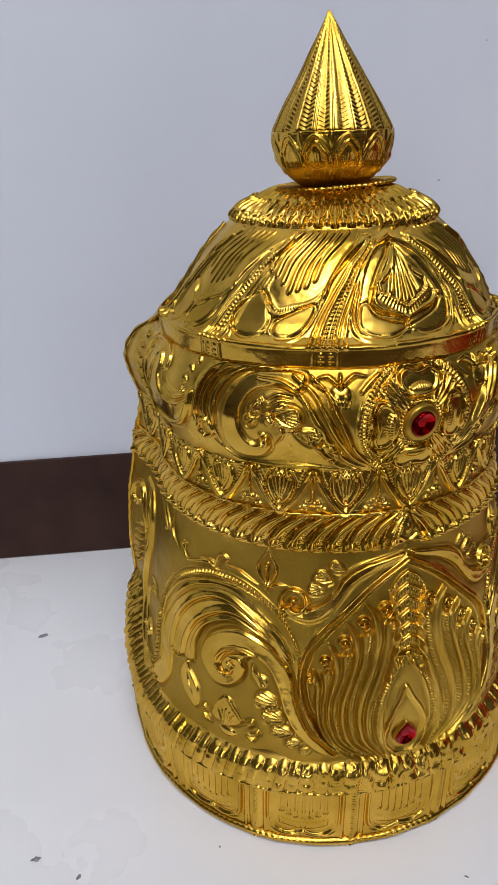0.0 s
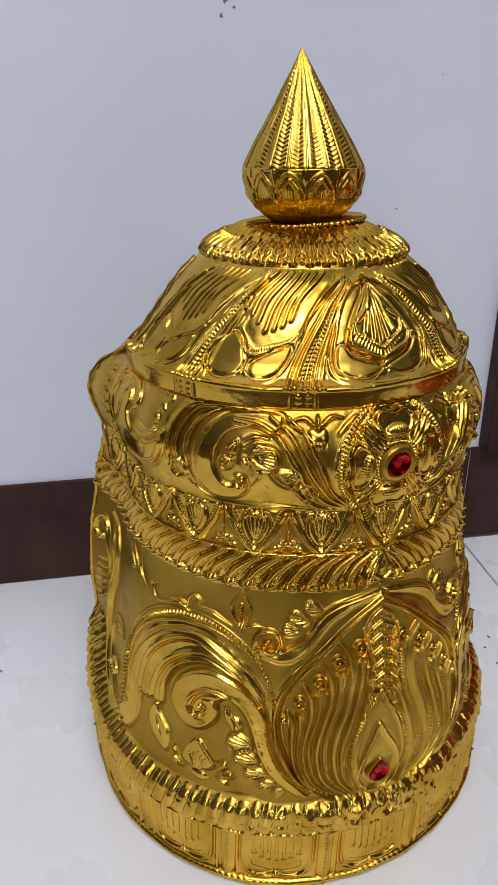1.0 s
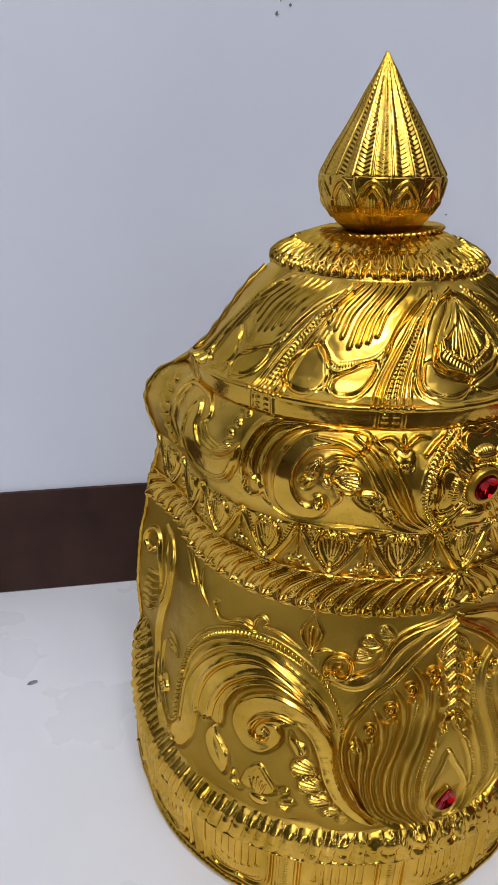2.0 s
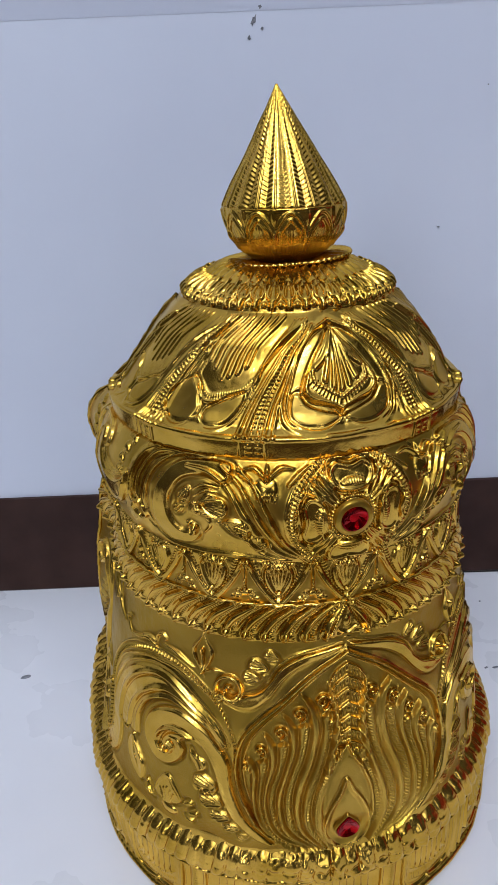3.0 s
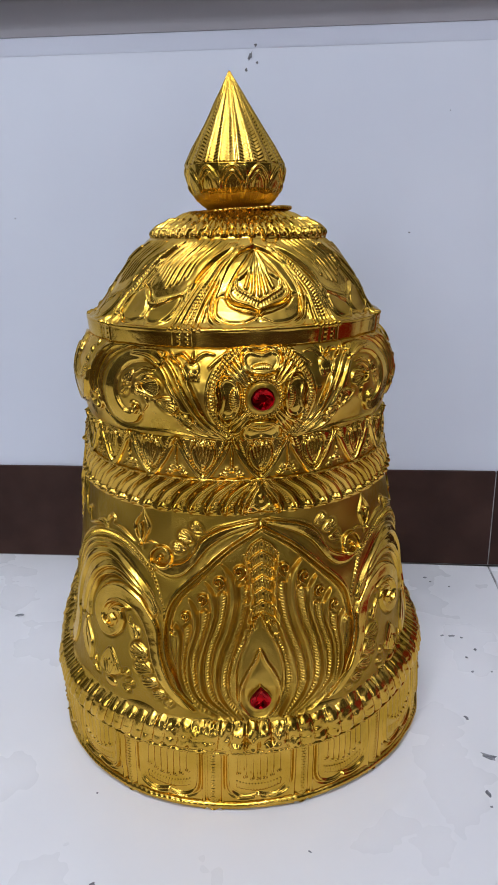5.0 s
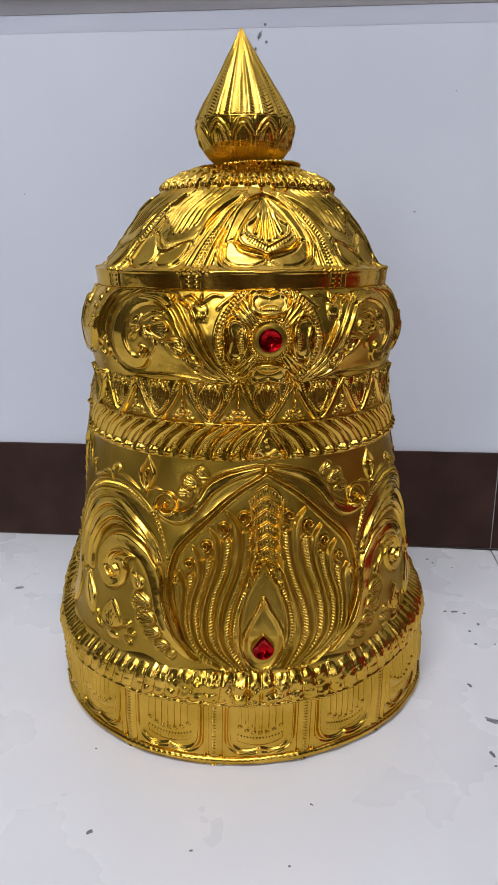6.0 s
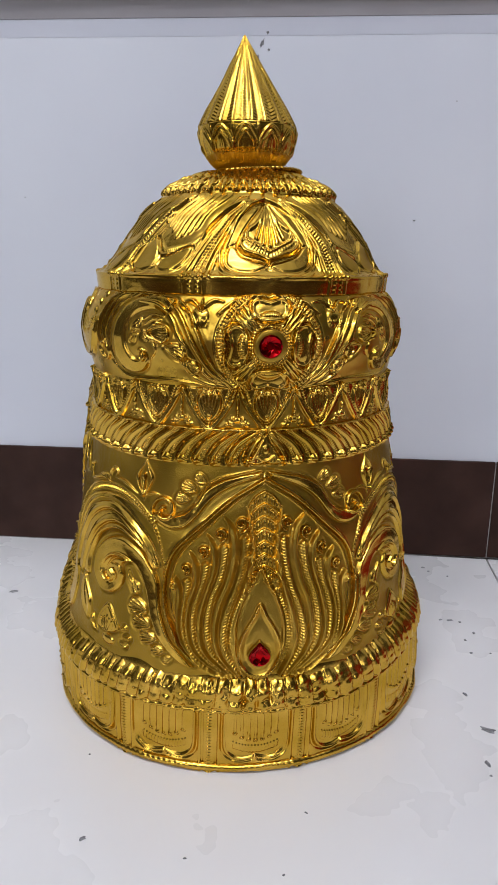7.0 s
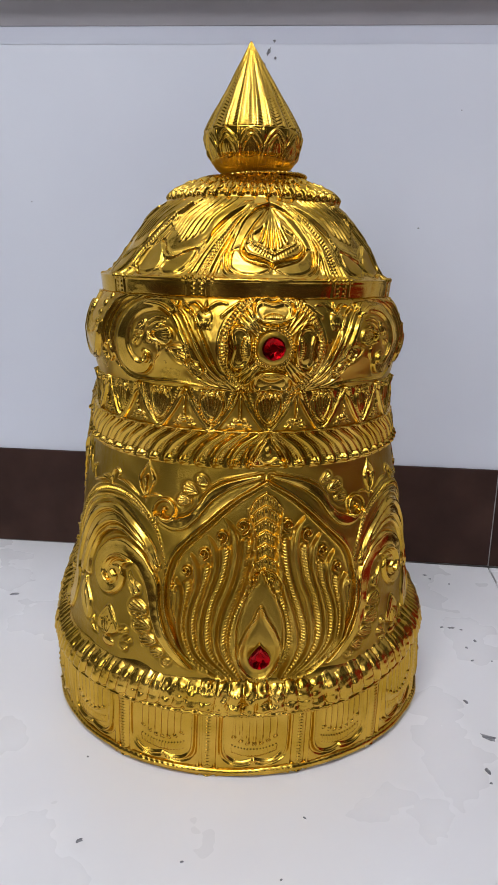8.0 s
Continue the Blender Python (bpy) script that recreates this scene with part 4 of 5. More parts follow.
R.frond(-24.0, 240.0, 5.4, 3.3, -32, 1.6, 4)
R.frond(-43.4, 261, 4.6, 3.0, 240, 1.4, 3)
R.frond(-44.6, 254.4, 4.0, 2.6, 225, 1.3, 3)
R.bead(-39.4, 254.6, 2.4, 2.0, 1.4)
R.stroke([(-40.5, 258), (-37.6, 254), (-36, 248), (-38, 243)], 1.3, 1.4, (0.4, 0.3))
R.bead(-21.8, 267.0, 5.6, 5.2, 1.9)
for i in range(-3, 4):
    R.stroke([(-21.6 + 0.72 * i, 261.6), (-21.6 + 0.86 * i, 264.4)], 0.5, 0.6)
for line in (((-21.6, 270.5), (-25, 274.5), (-28.5, 273.5)), ((-21.6, 270.5), (-18, 274.8), (-14.6, 274.4)), ((-21.6, 271), (-21.6, 276)), ((-16, 268.4), (-13, 273), (-10, 275.6)), ((-26, 270), (-30, 274))):
    R.stroke(line, 1.3, 1.5, (1, 0.3))
# second scroll, near the open back
EAR = [(-85.4, 273), (-90, 266), (-92.6, 250), (-88.6, 237), (-78, 236), (-70, 241), (-65.4, 252), (-64.8, 262), (-68, 256.6), (-74, 252.4), (-80, 254), (-83.4, 261), (-83, 268)]
R.patch(EAR, 1.9, 2.6)
R.stroke([(-86, 272), (-89, 263), (-89.8, 251), (-86, 241), (-77, 239.4), (-69.6, 245), (-66, 255)], 0.9, 1.2, (0.4, 0.4))
for off in (0, 2.4, 4.6):
    R.stroke([(-82.6 + 0.5 * off, 262 + off), (-78.6 + 0.4 * off, 256.4 + off), (-73.4 + 0.4 * off, 254.6 + 0.8 * off), (-68 + 0.2 * off, 258 + off)], 0.9, 1.2, (0.4, 0.4))
R.stroke([(-99, 268), (-95.6, 275), (-89.4, 277.2), (-83, 276), (-79, 272), (-78.6, 267.4), (-81, 265)], 1.8, 1.9, (0.3, 0.5))
R.stroke([(-103, 262), (-101.4, 270), (-97, 276.4)], 1.3, 1.5, (0.4, 0.4))
R.stroke([(-96.4, 240), (-99, 250), (-99.6, 261), (-97, 270)], 1.4, 1.5, (0.4, 0.4))
R.stroke([(-101, 236), (-104.4, 247), (-105, 258)], 1.2, 1.4, (0.4, 0.4))
for a, v, r in ((-67.3, 271.6, 3.2), (-68.6, 266.2, 3.0), (-69, 260.8, 2.8), (-65.2, 276, 2.6)):
    R.bead(a, v, r, r * 0.9, 1.6)
    R.stroke(whorl(a, v, r * 0.75, 0.3, 0, 1.2, KR), 0.45, -0.7)
for i in range(7):
    R.stroke([(-108, 233 + 6.2 * i), (-112.5, 235.6 + 6.2 * i)], 1.5, 1.5, (1, 0.4))
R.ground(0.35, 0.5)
R.soften(0.75)
R.chase(3.5, 0.75)
R.press(0.68)
R.mirror()
R.tuck(1.5, 1.5, 1.2)
R.beaten(24, 0.11)
sheet("rosette_roll", roll, roll_at, GOLD, crown, "rounded gold roll with a rosette and acanthus scrolls")

# dome: panels between beaded ribs that lean to the middle
DOME_EDGE = 109.0
dome = Relief(-DOME_EDGE, DOME_EDGE, 275.5, 333, 0.36, 1.45)
dome_at = round_surface((274, 276.6, 278, 286.4, 287.6, 290, 295, 303, 310.4, 320.7, 328, 333), (90, 92.2, 93.2, 94.0, 92.4, 88.0, 84.2, 79.6, 74.6, 67.0, 60.2, 54.2), 1.0, flare=False, ribbed=0.008, aside=2.4)
Q = dome
def lean_at(v):
    return np.interp(v, (286, 297, 308, 319, 327, 334), (0, 0.8, 4.0, 9.4, 16.5, 21))
def rib_line(a0, shift=0.0):
    return [(a0 + shift * (1 - 0.55 * (v - 287) / 44) + lean_at(v) * min(1, abs(a0) / 25), v) for v in (287, 293, 300, 307, 313, 319, 324, 328)]
for a0 in (-25.5, -61.5, -97.5):
    Q.stroke(rib_line(a0, -2.6), 1.2, 1.5, (1, 0.6))
    Q.stroke(rib_line(a0, 2.6), 1.2, 1.5, (1, 0.6))
    Q.stroke(rib_line(a0, -0.95), 0.9, 1.2, (1, 0.5), pitch=1.7)
    Q.stroke(rib_line(a0, 0.95), 0.9, 1.2, (1, 0.5), pitch=1.7)
    Q.stroke(rib_line(a0, 5.2), 1.0, 1.0, (1, 0.4))
    Q.stroke(rib_line(a0, -5.0), 1.0, 1.0, (1, 0.4))
    for i in range(3):
        for j in (-1, 1):
            Q.bead(a0 + 1.4 * j, 278.8 + 2.6 * i, 1.3, 1.2, 0.45)
    Q.stroke([(a0 - 3.6, 277.5), (a0 - 3.4, 286.5)], 1.0, 0.6)
    Q.stroke([(a0 + 3.6, 277.5), (a0 + 3.4, 286.5)], 1.0, 0.6)
# middle panel: a heart with a fan, over two cups
FRAME = [(0, 329), (-9, 324.5), (-15.4, 315), (-18.6, 302), (-17.4, 292.6), (-12.4, 288.6), (-6, 288.2), (-1.4, 290.6), (0, 293)]
Q.step(FRAME, 3.0, 0.9, -1, (1, 1))
Q.stroke([(a * 1.05, v - (0.9 if v < 295 else 0)) for a, v in FRAME[1:-2]], 0.8, -0.7, (0.6, 0.6))
Q.stroke([(a * 0.93, v + (1.0 if v < 295 else 0)) for a, v in FRAME], 0.8, 1.1, (1, 0.8))
HEART = [(0, 327), (-4.6, 321.5), (-8.4, 316), (-11.6, 309), (-12.6, 303.6), (-10, 299.8), (-5.6, 298), (-1.8, 296.6), (0, 294.8)]
HEARTS = HEART + [(-a, v) for a, v in HEART[-2:0:-1]]
Q.patch(HEARTS, 1.3, 1.6, 1.0)
Q.stroke([(-11.6, 309), (-12.9, 303.4), (-10.2, 299), (-5.6, 296.8), (-1.8, 295.4), (0, 293.4)], 1.3, -1.0, (0.4, 0.8))
Q.stroke([(-10.8, 309.6), (-11.6, 304.4), (-9.2, 300.8), (-5, 299), (0, 296)], 0.8, 0.9)
Q.stroke([(-9.4, 311), (-8.8, 306.6), (-5, 303.8), (0, 300.2)], 0.8, 0.8)
for i in range(10):
    s = (i + 0.5) / 10
    Q.stroke([(-11.0 * (1 - s) - 0.4, 306.6 - 9.2 * s - 2.2 * s * (1 - s)), (-9.4 * (1 - s), 308.6 - 7.4 * s - 2.0 * s * (1 - s))], 0.55, 0.45)
for i in range(-3, 1):
    end = (2.75 * i, 303.4 + 0.95 * i * i)
    Q.stroke([(0.2 * i, 325), (1.5 * i, 316), end], 1.35, 1.25, (0.3, 1.0), power=0.8)
CUP = [(-1, 293.4), (-6, 295.4), (-10.8, 298), (-13.8, 302.6), (-16, 302), (-15.9, 294.6), (-12, 290.6), (-5.8, 289.8), (-1.6, 291.6)]
Q.patch(CUP, 1.0, 3.6, 0.7, dull=0.4)
Q.stroke([(-14, 305), (-16.8, 302), (-16.4, 293.6), (-12, 289.6), (-5.8, 289), (-1.2, 291.2)], 0.8, 0.9, (0.5, 0.8))
# next panels: the same work, leaning
def leaning(points, a0):
    return [(a0 + a + 0.9 * (lean_at(v) - lean_at(297)), v) for a, v in points]
for a0, low in ((-43.5, 1.0), (-80, 0.5)):
    Q.patch(leaning([(-1.5, 297), (-6, 304.4), (-10.4, 307.6), (-13.6, 302), (-14, 295.6), (-10.8, 290.6), (-5.4, 289.6), (-2, 292)], a0), 1.1 * low, 4.0, 0.7, dull=0.4)
    Q.patch(leaning([(1.6, 296), (6, 300), (11, 302.4), (11.6, 296.4), (8.6, 291), (3.6, 289.8), (1.2, 292)], a0), 1.1 * low, 4.0, 0.7, dull=0.4)
    Q.stroke(leaning([(-11.4, 308.6), (-14.6, 302), (-15, 295.4), (-11.6, 289.8), (-5.4, 288.6), (-1, 292)], a0), 0.8, 0.9, (0.5, 0.8))
    Q.stroke(leaning([(11.6, 303.4), (12.6, 296.2), (9.4, 290), (3.6, 288.8), (0, 292)], a0), 0.8, 0.9, (0.5, 0.8))
    Q.stroke(leaning([(-2, 297), (-6.6, 305), (-11, 308.4)], a0), 0.8, -0.8, (0.6, 0.6))
    Q.stroke(leaning([(1.8, 296.4), (6.2, 300.6), (11.4, 303.4)], a0), 0.8, -0.8, (0.6, 0.6))
    Q.stroke(leaning([(-9.6, 313.5), (-8.6, 308.4), (-4.8, 304.2), (0, 300.6), (5, 302.2), (9.4, 304.4), (11.8, 309)], a0), 1.9, 0.85 * low, (0.4, 0.4), pitch=1.2)
    Q.stroke(leaning([(-11, 313), (-10, 307), (-5.4, 302.4), (0, 298.4), (5.4, 300.2), (10.4, 302.4), (13, 307.4)], a0), 0.9, 0.9, (0.4, 0.4))
    for i in range(7):
        end = (a0 - 5.8 + 2.9 * i, (317, 314.6, 311.8, 308.2, 309.2, 310.6, 313)[i])
        far = (a0 + 4.5 + 3.5 * i, 331.5)
        mid = (end[0] * 0.62 + far[0] * 0.38 - 1.6, end[1] * 0.5 + far[1] * 0.5)
        Q.stroke([end, mid, far], 1.4, 1.15 * low, (1.0, 0.45), power=0.8)
    for i in range(4):
        Q.stroke([(a0 + 13.4 + 0.9 * i, 298 + 3 * i), (a0 + 15.2 + 1.0 * i, 308 + 2 * i), (a0 + 21 + 1.4 * i, 320 + i), (a0 + 30 + 1.6 * i, 330)], 1.3, 0.9 * low, (0.3, 0.6))
        Q.stroke([(a0 - 12.4 + 0.9 * i, 309 + 2.5 * i), (a0 - 9 + 1.2 * i, 319 + i), (a0 - 0.5 + 1.4 * i, 331)], 1.2, 0.9 * low, (0.3, 0.6))
Q.stroke([(-EDGE, 287), (EDGE, 287)], 0.9, 1.1)
Q.soften(0.6)
Q.chase(3.5, 0.6)
Q.press(0.6)
Q.mirror()
Q.tuck(1.5, 0, 1.2)
Q.beaten(25, 0.09)
sheet("dome", dome, dome_at, GOLD, crown, "gold dome with beaded ribs, hearts and fans")

# open back edges: a fine cord along each
def edge_points(a):
    pts = []
    back = math.copysign(DOME_EDGE, a)
    for at, b_, lo, hi in ((body_at, a, 66, 184), (rope_at, a, 187, 204), (leafband_at, a, 207, 228), (roll_at, a, 231, 277), (dome_at, back, 284, 331)):
        for v in np.arange(lo, hi, 1.2):
            x, y, z = at(np.array(b_), np.array(v))
            pts.append(Vector((x, y, z)) / 1000)
    last = len(pts) - 1
    for _ in range(6):
        pts = [pts[i] if i in (0, last) else (pts[i - 1] + pts[i] * 2 + pts[i + 1]) / 4 for i in range(last + 1)]
    return pts
for a in (-EDGE, EDGE):
    part("edge_cord", sweep(edge_points(a), 0.0016, 6, 0.9), GOLD, crown, "twisted gold wire along the open edge", smooth=True)

# plain lining inside the sheet metal
inner = Relief(-DOME_EDGE, DOME_EDGE, 4, 331, 4.0, 1.8)
lining_at = round_surface((0, 60, 72, 113, 160, 200, 228, 254, 276, 290, 310, 333), (127, 124, 116, 109, 101, 96, 94, 97, 90, 85, 70, 53), 4, flare=0.2)
sheet("lining", inner, lining_at, GOLD, crown, "plain gold inner face")

# collar under the finial
collar = Relief(-180, 180, 0, 48, 0.42, 0.95)
def collar_at(a, v):
    r = 0.965 * np.interp(v, (0, 3, 6, 9, 12, 17, 26, 36, 41, 48), (51, 54.4, 56.0, 56.4, 55.4, 52, 44.5, 35.5, 31, 12))
    z = np.interp(v, (0, 3, 6, 9, 12, 17, 26, 36, 41, 48), (328.8, 329.0, 330.6, 333.2, 335.4, 338.0, 342.2, 346.2, 347.6, 347.0))
    th = np.radians(a + 15)
    return 3.6 + r * np.sin(th), 1.0 - r * np.cos(th), z
N = 44
wave = 0.5 + 0.5 * np.cos(np.radians(collar.A[None] * N))
hgt = collar.V[:, None]
def bell(lo, hi):
    return np.sin(np.clip((hgt - lo) / (hi - lo), 0, 1) * np.pi)
collar.H = 1.4 * bell(24, 47) ** 0.7 * wave + 0.8 * bell(8.5, 28)
collar.H += 0.8 * np.clip(1 - np.abs(hgt - 2.6) / 1.3, 0, 1) + 0.8 * np.clip(1 - np.abs(hgt - 8.2) / 0.9, 0, 1)
for i in range(N + 1):
    a = -180 + 360 / N * i
    collar.stroke([(a, 27), (a, 18), (a, 10.4)], 1.7, 2.0, (0.6, 1.1))
    collar.stroke([(a - 2.7, 24.5), (a - 3.1, 18.5), (a - 1.1, 13.6)], 1.05, 1.6, (1, 0.4))
    collar.stroke([(a + 2.7, 24.5), (a + 3.1, 18.5), (a + 1.1, 13.6)], 1.05, 1.6, (1, 0.4))
    collar.bead(a + 4.1, 12.4, 1.5, 2.0, 1.3)
    if i % 2:
        collar.stroke([(a, 8), (a, 3)], 0.8, 0.9)
collar.soften(0.8)
collar.chase(4.0, 0.4)
collar.press(0.8)
collar.beaten(26, 0.2)
collar.H[:, -1] = collar.H[:, 0]
sheet("collar", collar, collar_at, GOLD, crown, "gold collar of petals and flutes", wrap=True)

plate = Relief(-180, 180, 0, 22, 0.5, 0.6)
def plate_at(a, v):
    r = np.interp(v, (0, 8, 10, 12, 22), (20, 31, 31.6, 31, 14))
    z = np.interp(v, (0, 8, 10, 12, 22), (347.4, 347.6, 348.4, 349.2, 348.6))
    th = np.radians(a)
    x, y = r * np.sin(th), -r * np.cos(th)
    return 5.5 + x, 4.0 + y, z + 0.055 * x - 0.02 * y
plate.H = 0.35 * np.cos(np.radians(plate.A[None] * 60)) * np.ones((len(plate.V), 1))
plate.beaten(27, 0.2)
plate.H[:, -1] = plate.H[:, 0]
sheet("top_plate", plate, plate_at, GOLD, crown, "thin fluted gold plate under the finial", wrap=True)

# finial: a lotus bud with a fluted spire
def finial_at(heights, radii):
    def at(a, v):
        r, th = np.interp(v, heights, radii), np.radians(a)
        s = np.clip((v - 348) / 79.5, 0, 1)
        return 2.9 * (1 - s ** 1.6) + r * np.sin(th), 0.6 * (1 - s) - r * np.cos(th), v
    return at
bud = Relief(-180, 180, 347.6, 375.2, 0.4, 0.54)
bud_at = finial_at((347.6, 349.4, 352.8, 357.0, 361, 365.4, 370, 373, 374.6, 375.2), (13, 17.5, 21.8, 25.6, 28.0, 29.7, 30.6, 30.8, 30.4, 29.6))
for i in range(13):
    c = -180 + 360 / 12 * i + 4
    for w, h, top in ((15.0, 0.9, 373.0), (10.5, 0.7, 370.0)):
        bud.stroke([(c - w * 1.1, 355), (c - w * 0.95, 363.5), (c - w * 0.5, top - 2.8), (c, top), (c + w * 0.5, top - 2.8), (c + w * 0.95, 363.5), (c + w * 1.1, 355)], 0.85, h)
    for j in (-1, 0, 1):
        bud.stroke([(c + 3 * j, 357), (c + 2.4 * j, 367 - abs(j))], 0.7, 0.4, (1, 0.4))
    for j in range(-4, 5):
        bud.stroke([(c + 3.3 * j, 347.6), (c + 3.3 * j, 353), (c + 3.3 * j, 359.5 - 0.5 * abs(j))], 0.7, 0.55, (1, 0.1))
    bud.stroke([(c + 15, 373.6), (c + 15, 367)], 1.3, 0.6, (1, 0.2))
bud.H += 0.6 * np.clip(1 - np.abs(bud.V[:, None] - 374.4) / 0.8, 0, 1)
# shade under the bud, put into its colour: toned darker towards the foot
bud.M += 0.9 * np.clip((360 - bud.V[:, None]) / 6, 0, 1)
bud.soften(0.75)
bud.chase(4.0, 0.5)
bud.press(0.75)
bud.beaten(28, 0.1)
bud.H[:, -1] = bud.H[:, 0]
finial = sheet("finial", bud, bud_at, GOLD, crown, "gold lotus bud finial", wrap=True)

spire = Relief(-180, 180, 374.8, 427.6, 0.4, 0.52)
spire_at = finial_at((374.8, 375.4, 386, 396, 408, 420, 426.6, 427.6), (30.0, 30.1, 24.2, 18.2, 11.2, 4.5, 0.9, 0.2))
flute = 20
fall = np.clip((427.6 - spire.V[:, None]) / 50, 0, 1) ** 0.8
ph = np.abs(((spire.A[None] * flute / 360) % 1.0) - 0.5) * 2
spire.H = fall * (1.1 * np.clip(1 - ph / 0.22, 0, 1) + 0.5 * np.cos((ph - 0.2) * np.pi) * (ph > 0.2))
spire.H = spire.H + 0.17 * fall ** 0.5 * np.sin(spire.V[:, None] * 2 * np.pi / 1.9 + 5 * ph) * np.clip((ph - 0.26) / 0.15, 0, 1)
spire.beaten(29, 0.14)
spire.H[:, -1] = spire.H[:, 0]
sheet("spire", spire, spire_at, GOLD, finial, "fluted gold cone", wrap=True)


# red stones in gold settings
def cut_stone(width, height, drop=False):
    """A faceted stone about its own middle: a girdle, and a foiled back seen through the table, which sinks to a point."""
    bm = bmesh.new()
    n, rings = 12, []
    for r, z, off in ((1.04, -0.1, 0.0), (1.0, 0.14, 0.0), (0.9, 0.2, 0.5), (0.66, 0.06, 0.0), (0.36, -0.1, 0.5), (0.12, -0.2, 0.0)):
        ring_v = []
        for i in range(n):
            t = 2 * math.pi * (i + off) / n
            x, y = math.cos(t) * r, math.sin(t) * r
            if drop and y > 0:
                x, y = x * (1 - 0.62 * y ** 1.5), y * 1.35
            ring_v.append(bm.verts.new((x * width, y * height, z * width)))
        rings.append(ring_v)
    for a, c in zip(rings, rings[1:]):
        for i in range(n):
            j = (i + 1) % n
            bm.faces.new((a[i], a[j], c[j]))
            bm.faces.new((a[i], c[j], c[i]))
    bm.faces.new(rings[-1])
    bm.faces.new(rings[0][::-1])
    bmesh.ops.recalc_face_normals(bm, faces=bm.faces[:])
    return bm


def facing(at, a, v, out):
    """The pose of a stone on a surface, its table outwards and its top up."""
    p, q, u = (Vector(at(np.array(x), np.array(y))) / 1000 for x, y in ((a, v), (a + 0.5, v), (a, v + 0.5)))
    side, up = (q - p).normalized(), (u - p).normalized()
    n = side.cross(up).normalized()
    up = n.cross(side)
    return Matrix.Translation(p + n * out) @ Matrix((side, up, n)).transposed().to_4x4()


def collet(width, height, drop=False):
    """A plain raised wall of gold round a stone."""
    bm = bmesh.new()
    n, rings = 28, []
    for r, z in ((1.46, -0.4), (1.43, -0.04), (1.36, 0.02), (1.14, 0.04), (1.04, 0.08), (1.0, -0.1)) if not drop else ((1.16, -0.3), (1.12, 0.0), (1.06, 0.06), (1.0, -0.1)):
        ring_v = []
        for i in range(n):
            t = 2 * math.pi * i / n
            x, y = math.cos(t) * r, math.sin(t) * r
            if drop and y > 0:
                x, y = x * (1 - 0.62 * min(1, y) ** 1.5), y * 1.35
            ring_v.append(bm.verts.new((x * width, y * height, z * width)))
        rings.append(ring_v)
    for a, c in zip(rings, rings[1:]):
        for i in range(n):
            bm.faces.new((a[i], a[(i + 1) % n], c[(i + 1) % n], c[i]))
    bmesh.ops.recalc_face_normals(bm, faces=bm.faces[:])
    return bm


for at, a, v, out, w, h, drop in ((roll_at, -0.2, 252.4, 0.0022, 0.0062, 0.0062, False), (body_at, -1.0, 77.4, 0.0016, 0.0062, 0.0064, True)):
    m = facing(at, a, v, out)
    setting = part("stone_setting", collet(w, h, drop), GOLD, crown, "plain matt gold collet", smooth=True)
    matt_ring = setting.data.attributes.new("dull", "FLOAT", "POINT")
    matt_ring.data.foreach_set("value", [0.7] * len(setting.data.vertices))
    setting.matrix_local = m
    part("gemstone", cut_stone(w, h, drop), RUBY, setting, "faceted dark red drop stone" if drop else "faceted round red stone")

# ---- marks on floor and wall ----
def fleck(size, stretch, seed):
    """A thin crumb of dirt with a ragged outline."""
    rng = random.Random(seed)
    bm = bmesh.new()
    n = 11
    low, top = [], []
    for i in range(n):
        t = 2 * math.pi * i / n
        r = size * rng.uniform(0.45, 1.0)
        low.append(bm.verts.new((r * math.cos(t) * stretch, r * math.sin(t), 0)))
        top.append(bm.verts.new((0.8 * r * math.cos(t) * stretch, 0.8 * r * math.sin(t), 0.0005)))
    for i in range(n):
        j = (i + 1) % n
        bm.faces.new((low[i], low[j], top[j], top[i]))
    bm.faces.new(top)
    return bm


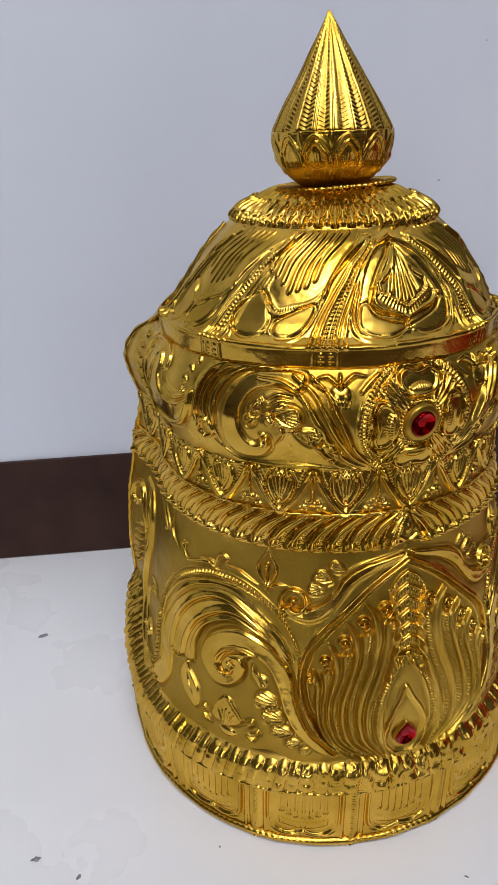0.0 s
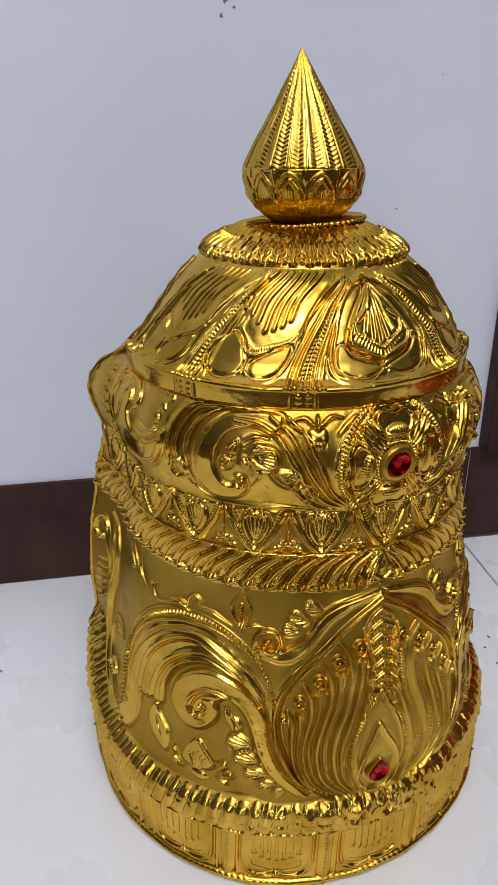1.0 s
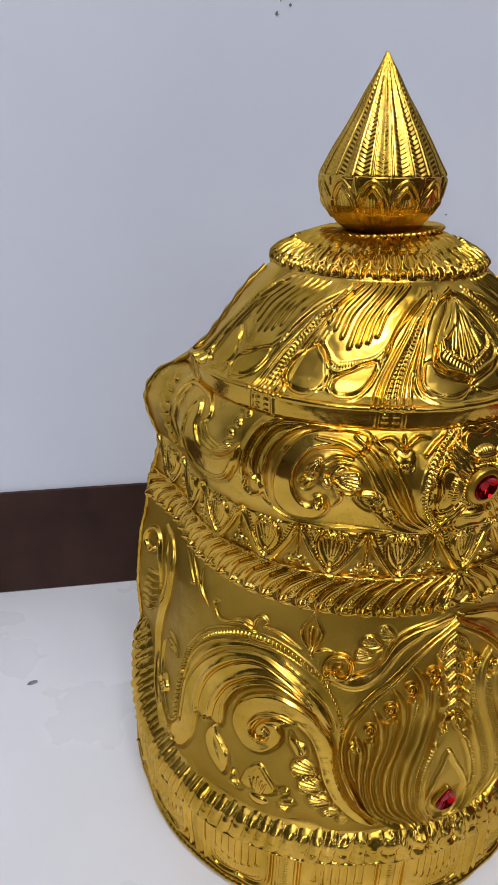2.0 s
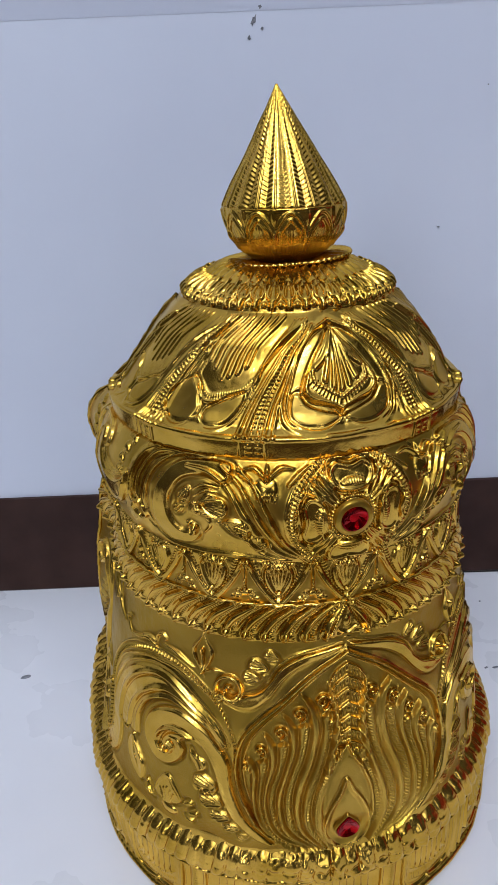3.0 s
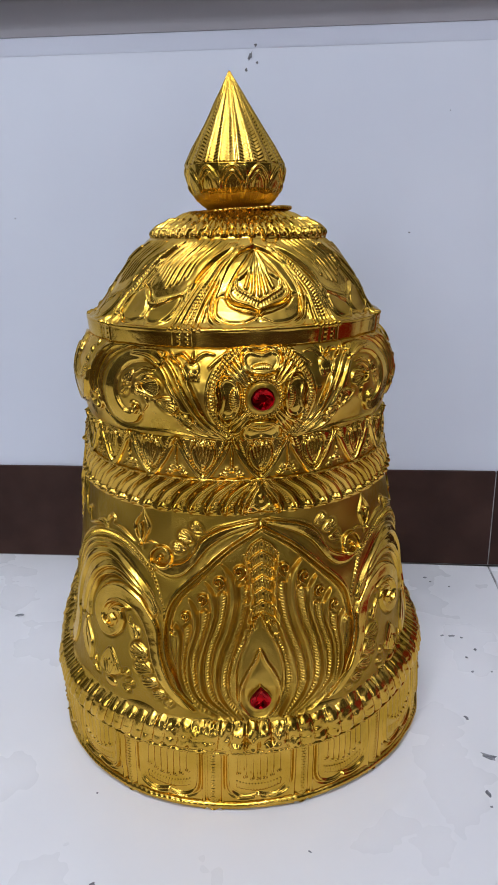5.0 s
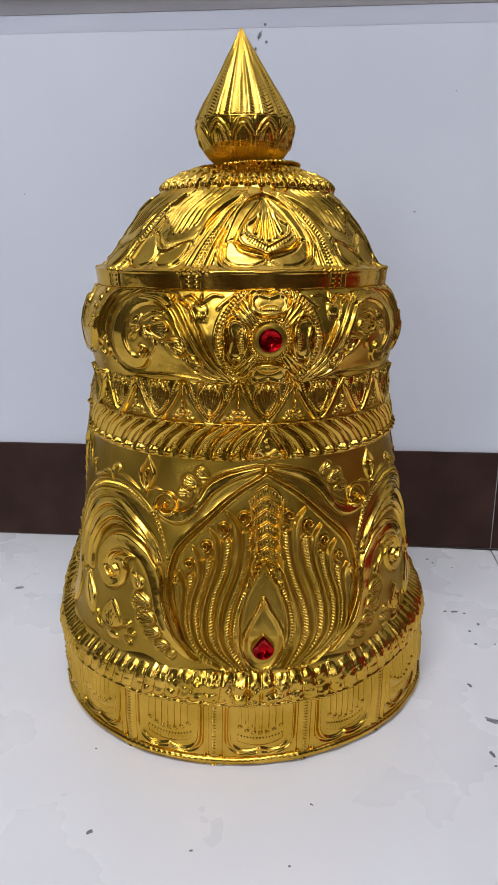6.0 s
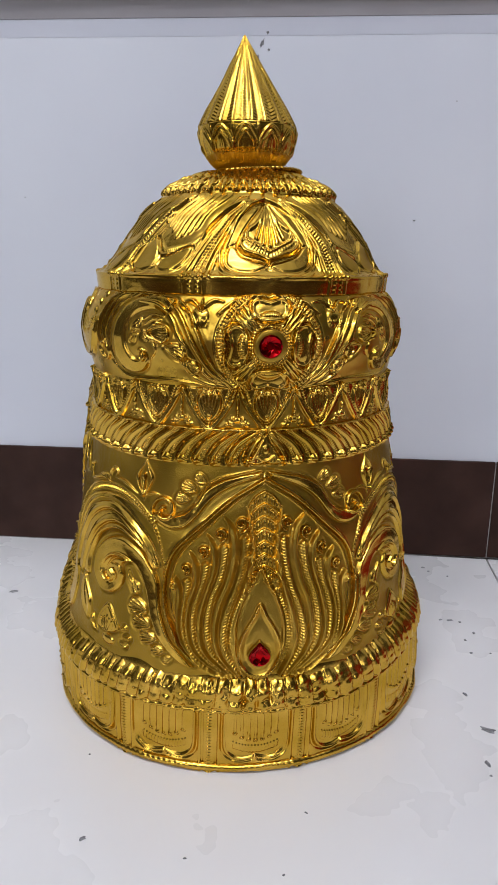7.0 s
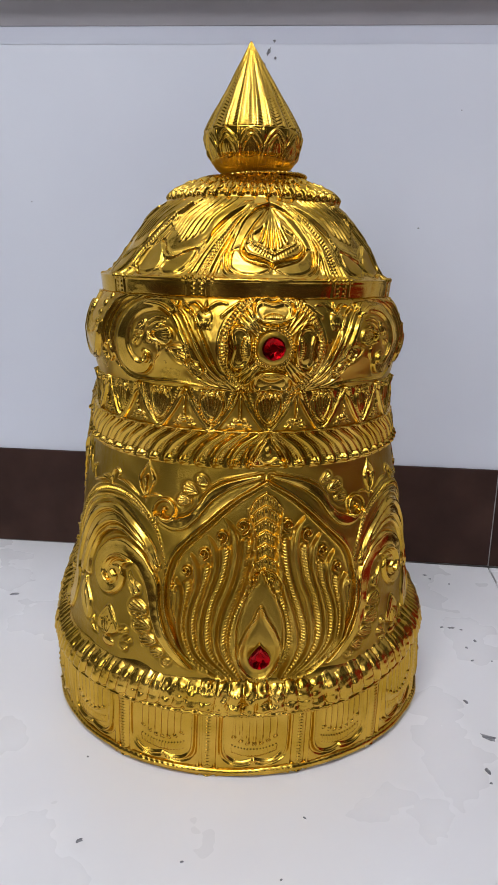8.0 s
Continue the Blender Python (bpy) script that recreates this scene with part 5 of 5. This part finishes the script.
FLOOR_MARKS = ((-0.216, 0.084, 0.0042, 1.6, 20), (-0.061, -0.179, 0.0024, 1.4, 30), (0.165, -0.024, 0.0024, 1.5, 120), (0.173, -0.062, 0.0045, 2.2, 160),
               (0.165, -0.094, 0.0028, 2.0, 100), (0.163, 0.186, 0.0022, 1.4, 0), (0.167, 0.178, 0.0018, 1.2, 0), (0.172, 0.082, 0.0026, 2.6, 10),
               (0.188, 0.063, 0.0024, 1.3, 70), (-0.183, -0.113, 0.0030, 1.8, 5), (-0.157, -0.126, 0.0022, 1.4, 60), (0.184, 0.169, 0.0015, 1.3, 10),
               (0.164, 0.082, 0.0016, 2.0, 15), (0.180, 0.080, 0.0015, 1.8, 160), (0.179, 0.051, 0.0017, 1.5, 110), (0.180, 0.032, 0.0015, 1.5, 40), (0.195, 0.033, 0.0013, 1.2, 0),
               (0.165, -0.105, 0.0013, 1.2, 0), (-0.078, -0.116, 0.0011, 1.2, 0), (0.056, -0.147, 0.0008, 2.4, 150), (-0.005, -0.185, 0.0008, 2.0, 5), (0.046, -0.189, 0.0011, 1.1, 0))
for i, (x, y, size, stretch, ang) in enumerate(FLOOR_MARKS):
    ob = part("dirt_fleck", fleck(0.75 * size, stretch, i), DIRT)
    ob.matrix_world = pose(x, y, 0.0001, 0, 0, ang)
    tagged(ob, "small dark grey crumb of dirt lying on the white floor tile", "dirt", "dirt flecks on the floor")
WALL_MARKS = ((-0.0042, 0.4878, 0.0020, 1.0, 0), (-0.0030, 0.4744, 0.0015, 1.0, 0), (-0.0090, 0.4797, 0.0018, 2.6, 65), (-0.0125, 0.4690, 0.0015, 1.2, 70),
              (0.1341, 0.3314, 0.0008, 1.5, 10), (0.1640, 0.4323, 0.0006, 1.2, 0), (-0.2336, 0.3490, 0.0007, 1.2, 0))
for i, (x, z, size, stretch, ang) in enumerate(WALL_MARKS):
    ob = part("wall_mark", fleck(size, stretch, 50 + i), DIRT)
    ob.matrix_world = turn @ pose(x, 0.0038, z, 90, 0, 0) @ pose(0, 0, 0, 0, 0, ang)
    tagged(ob, "small dark grey smudge on the white wall", "smudge", "smudges on the wall")
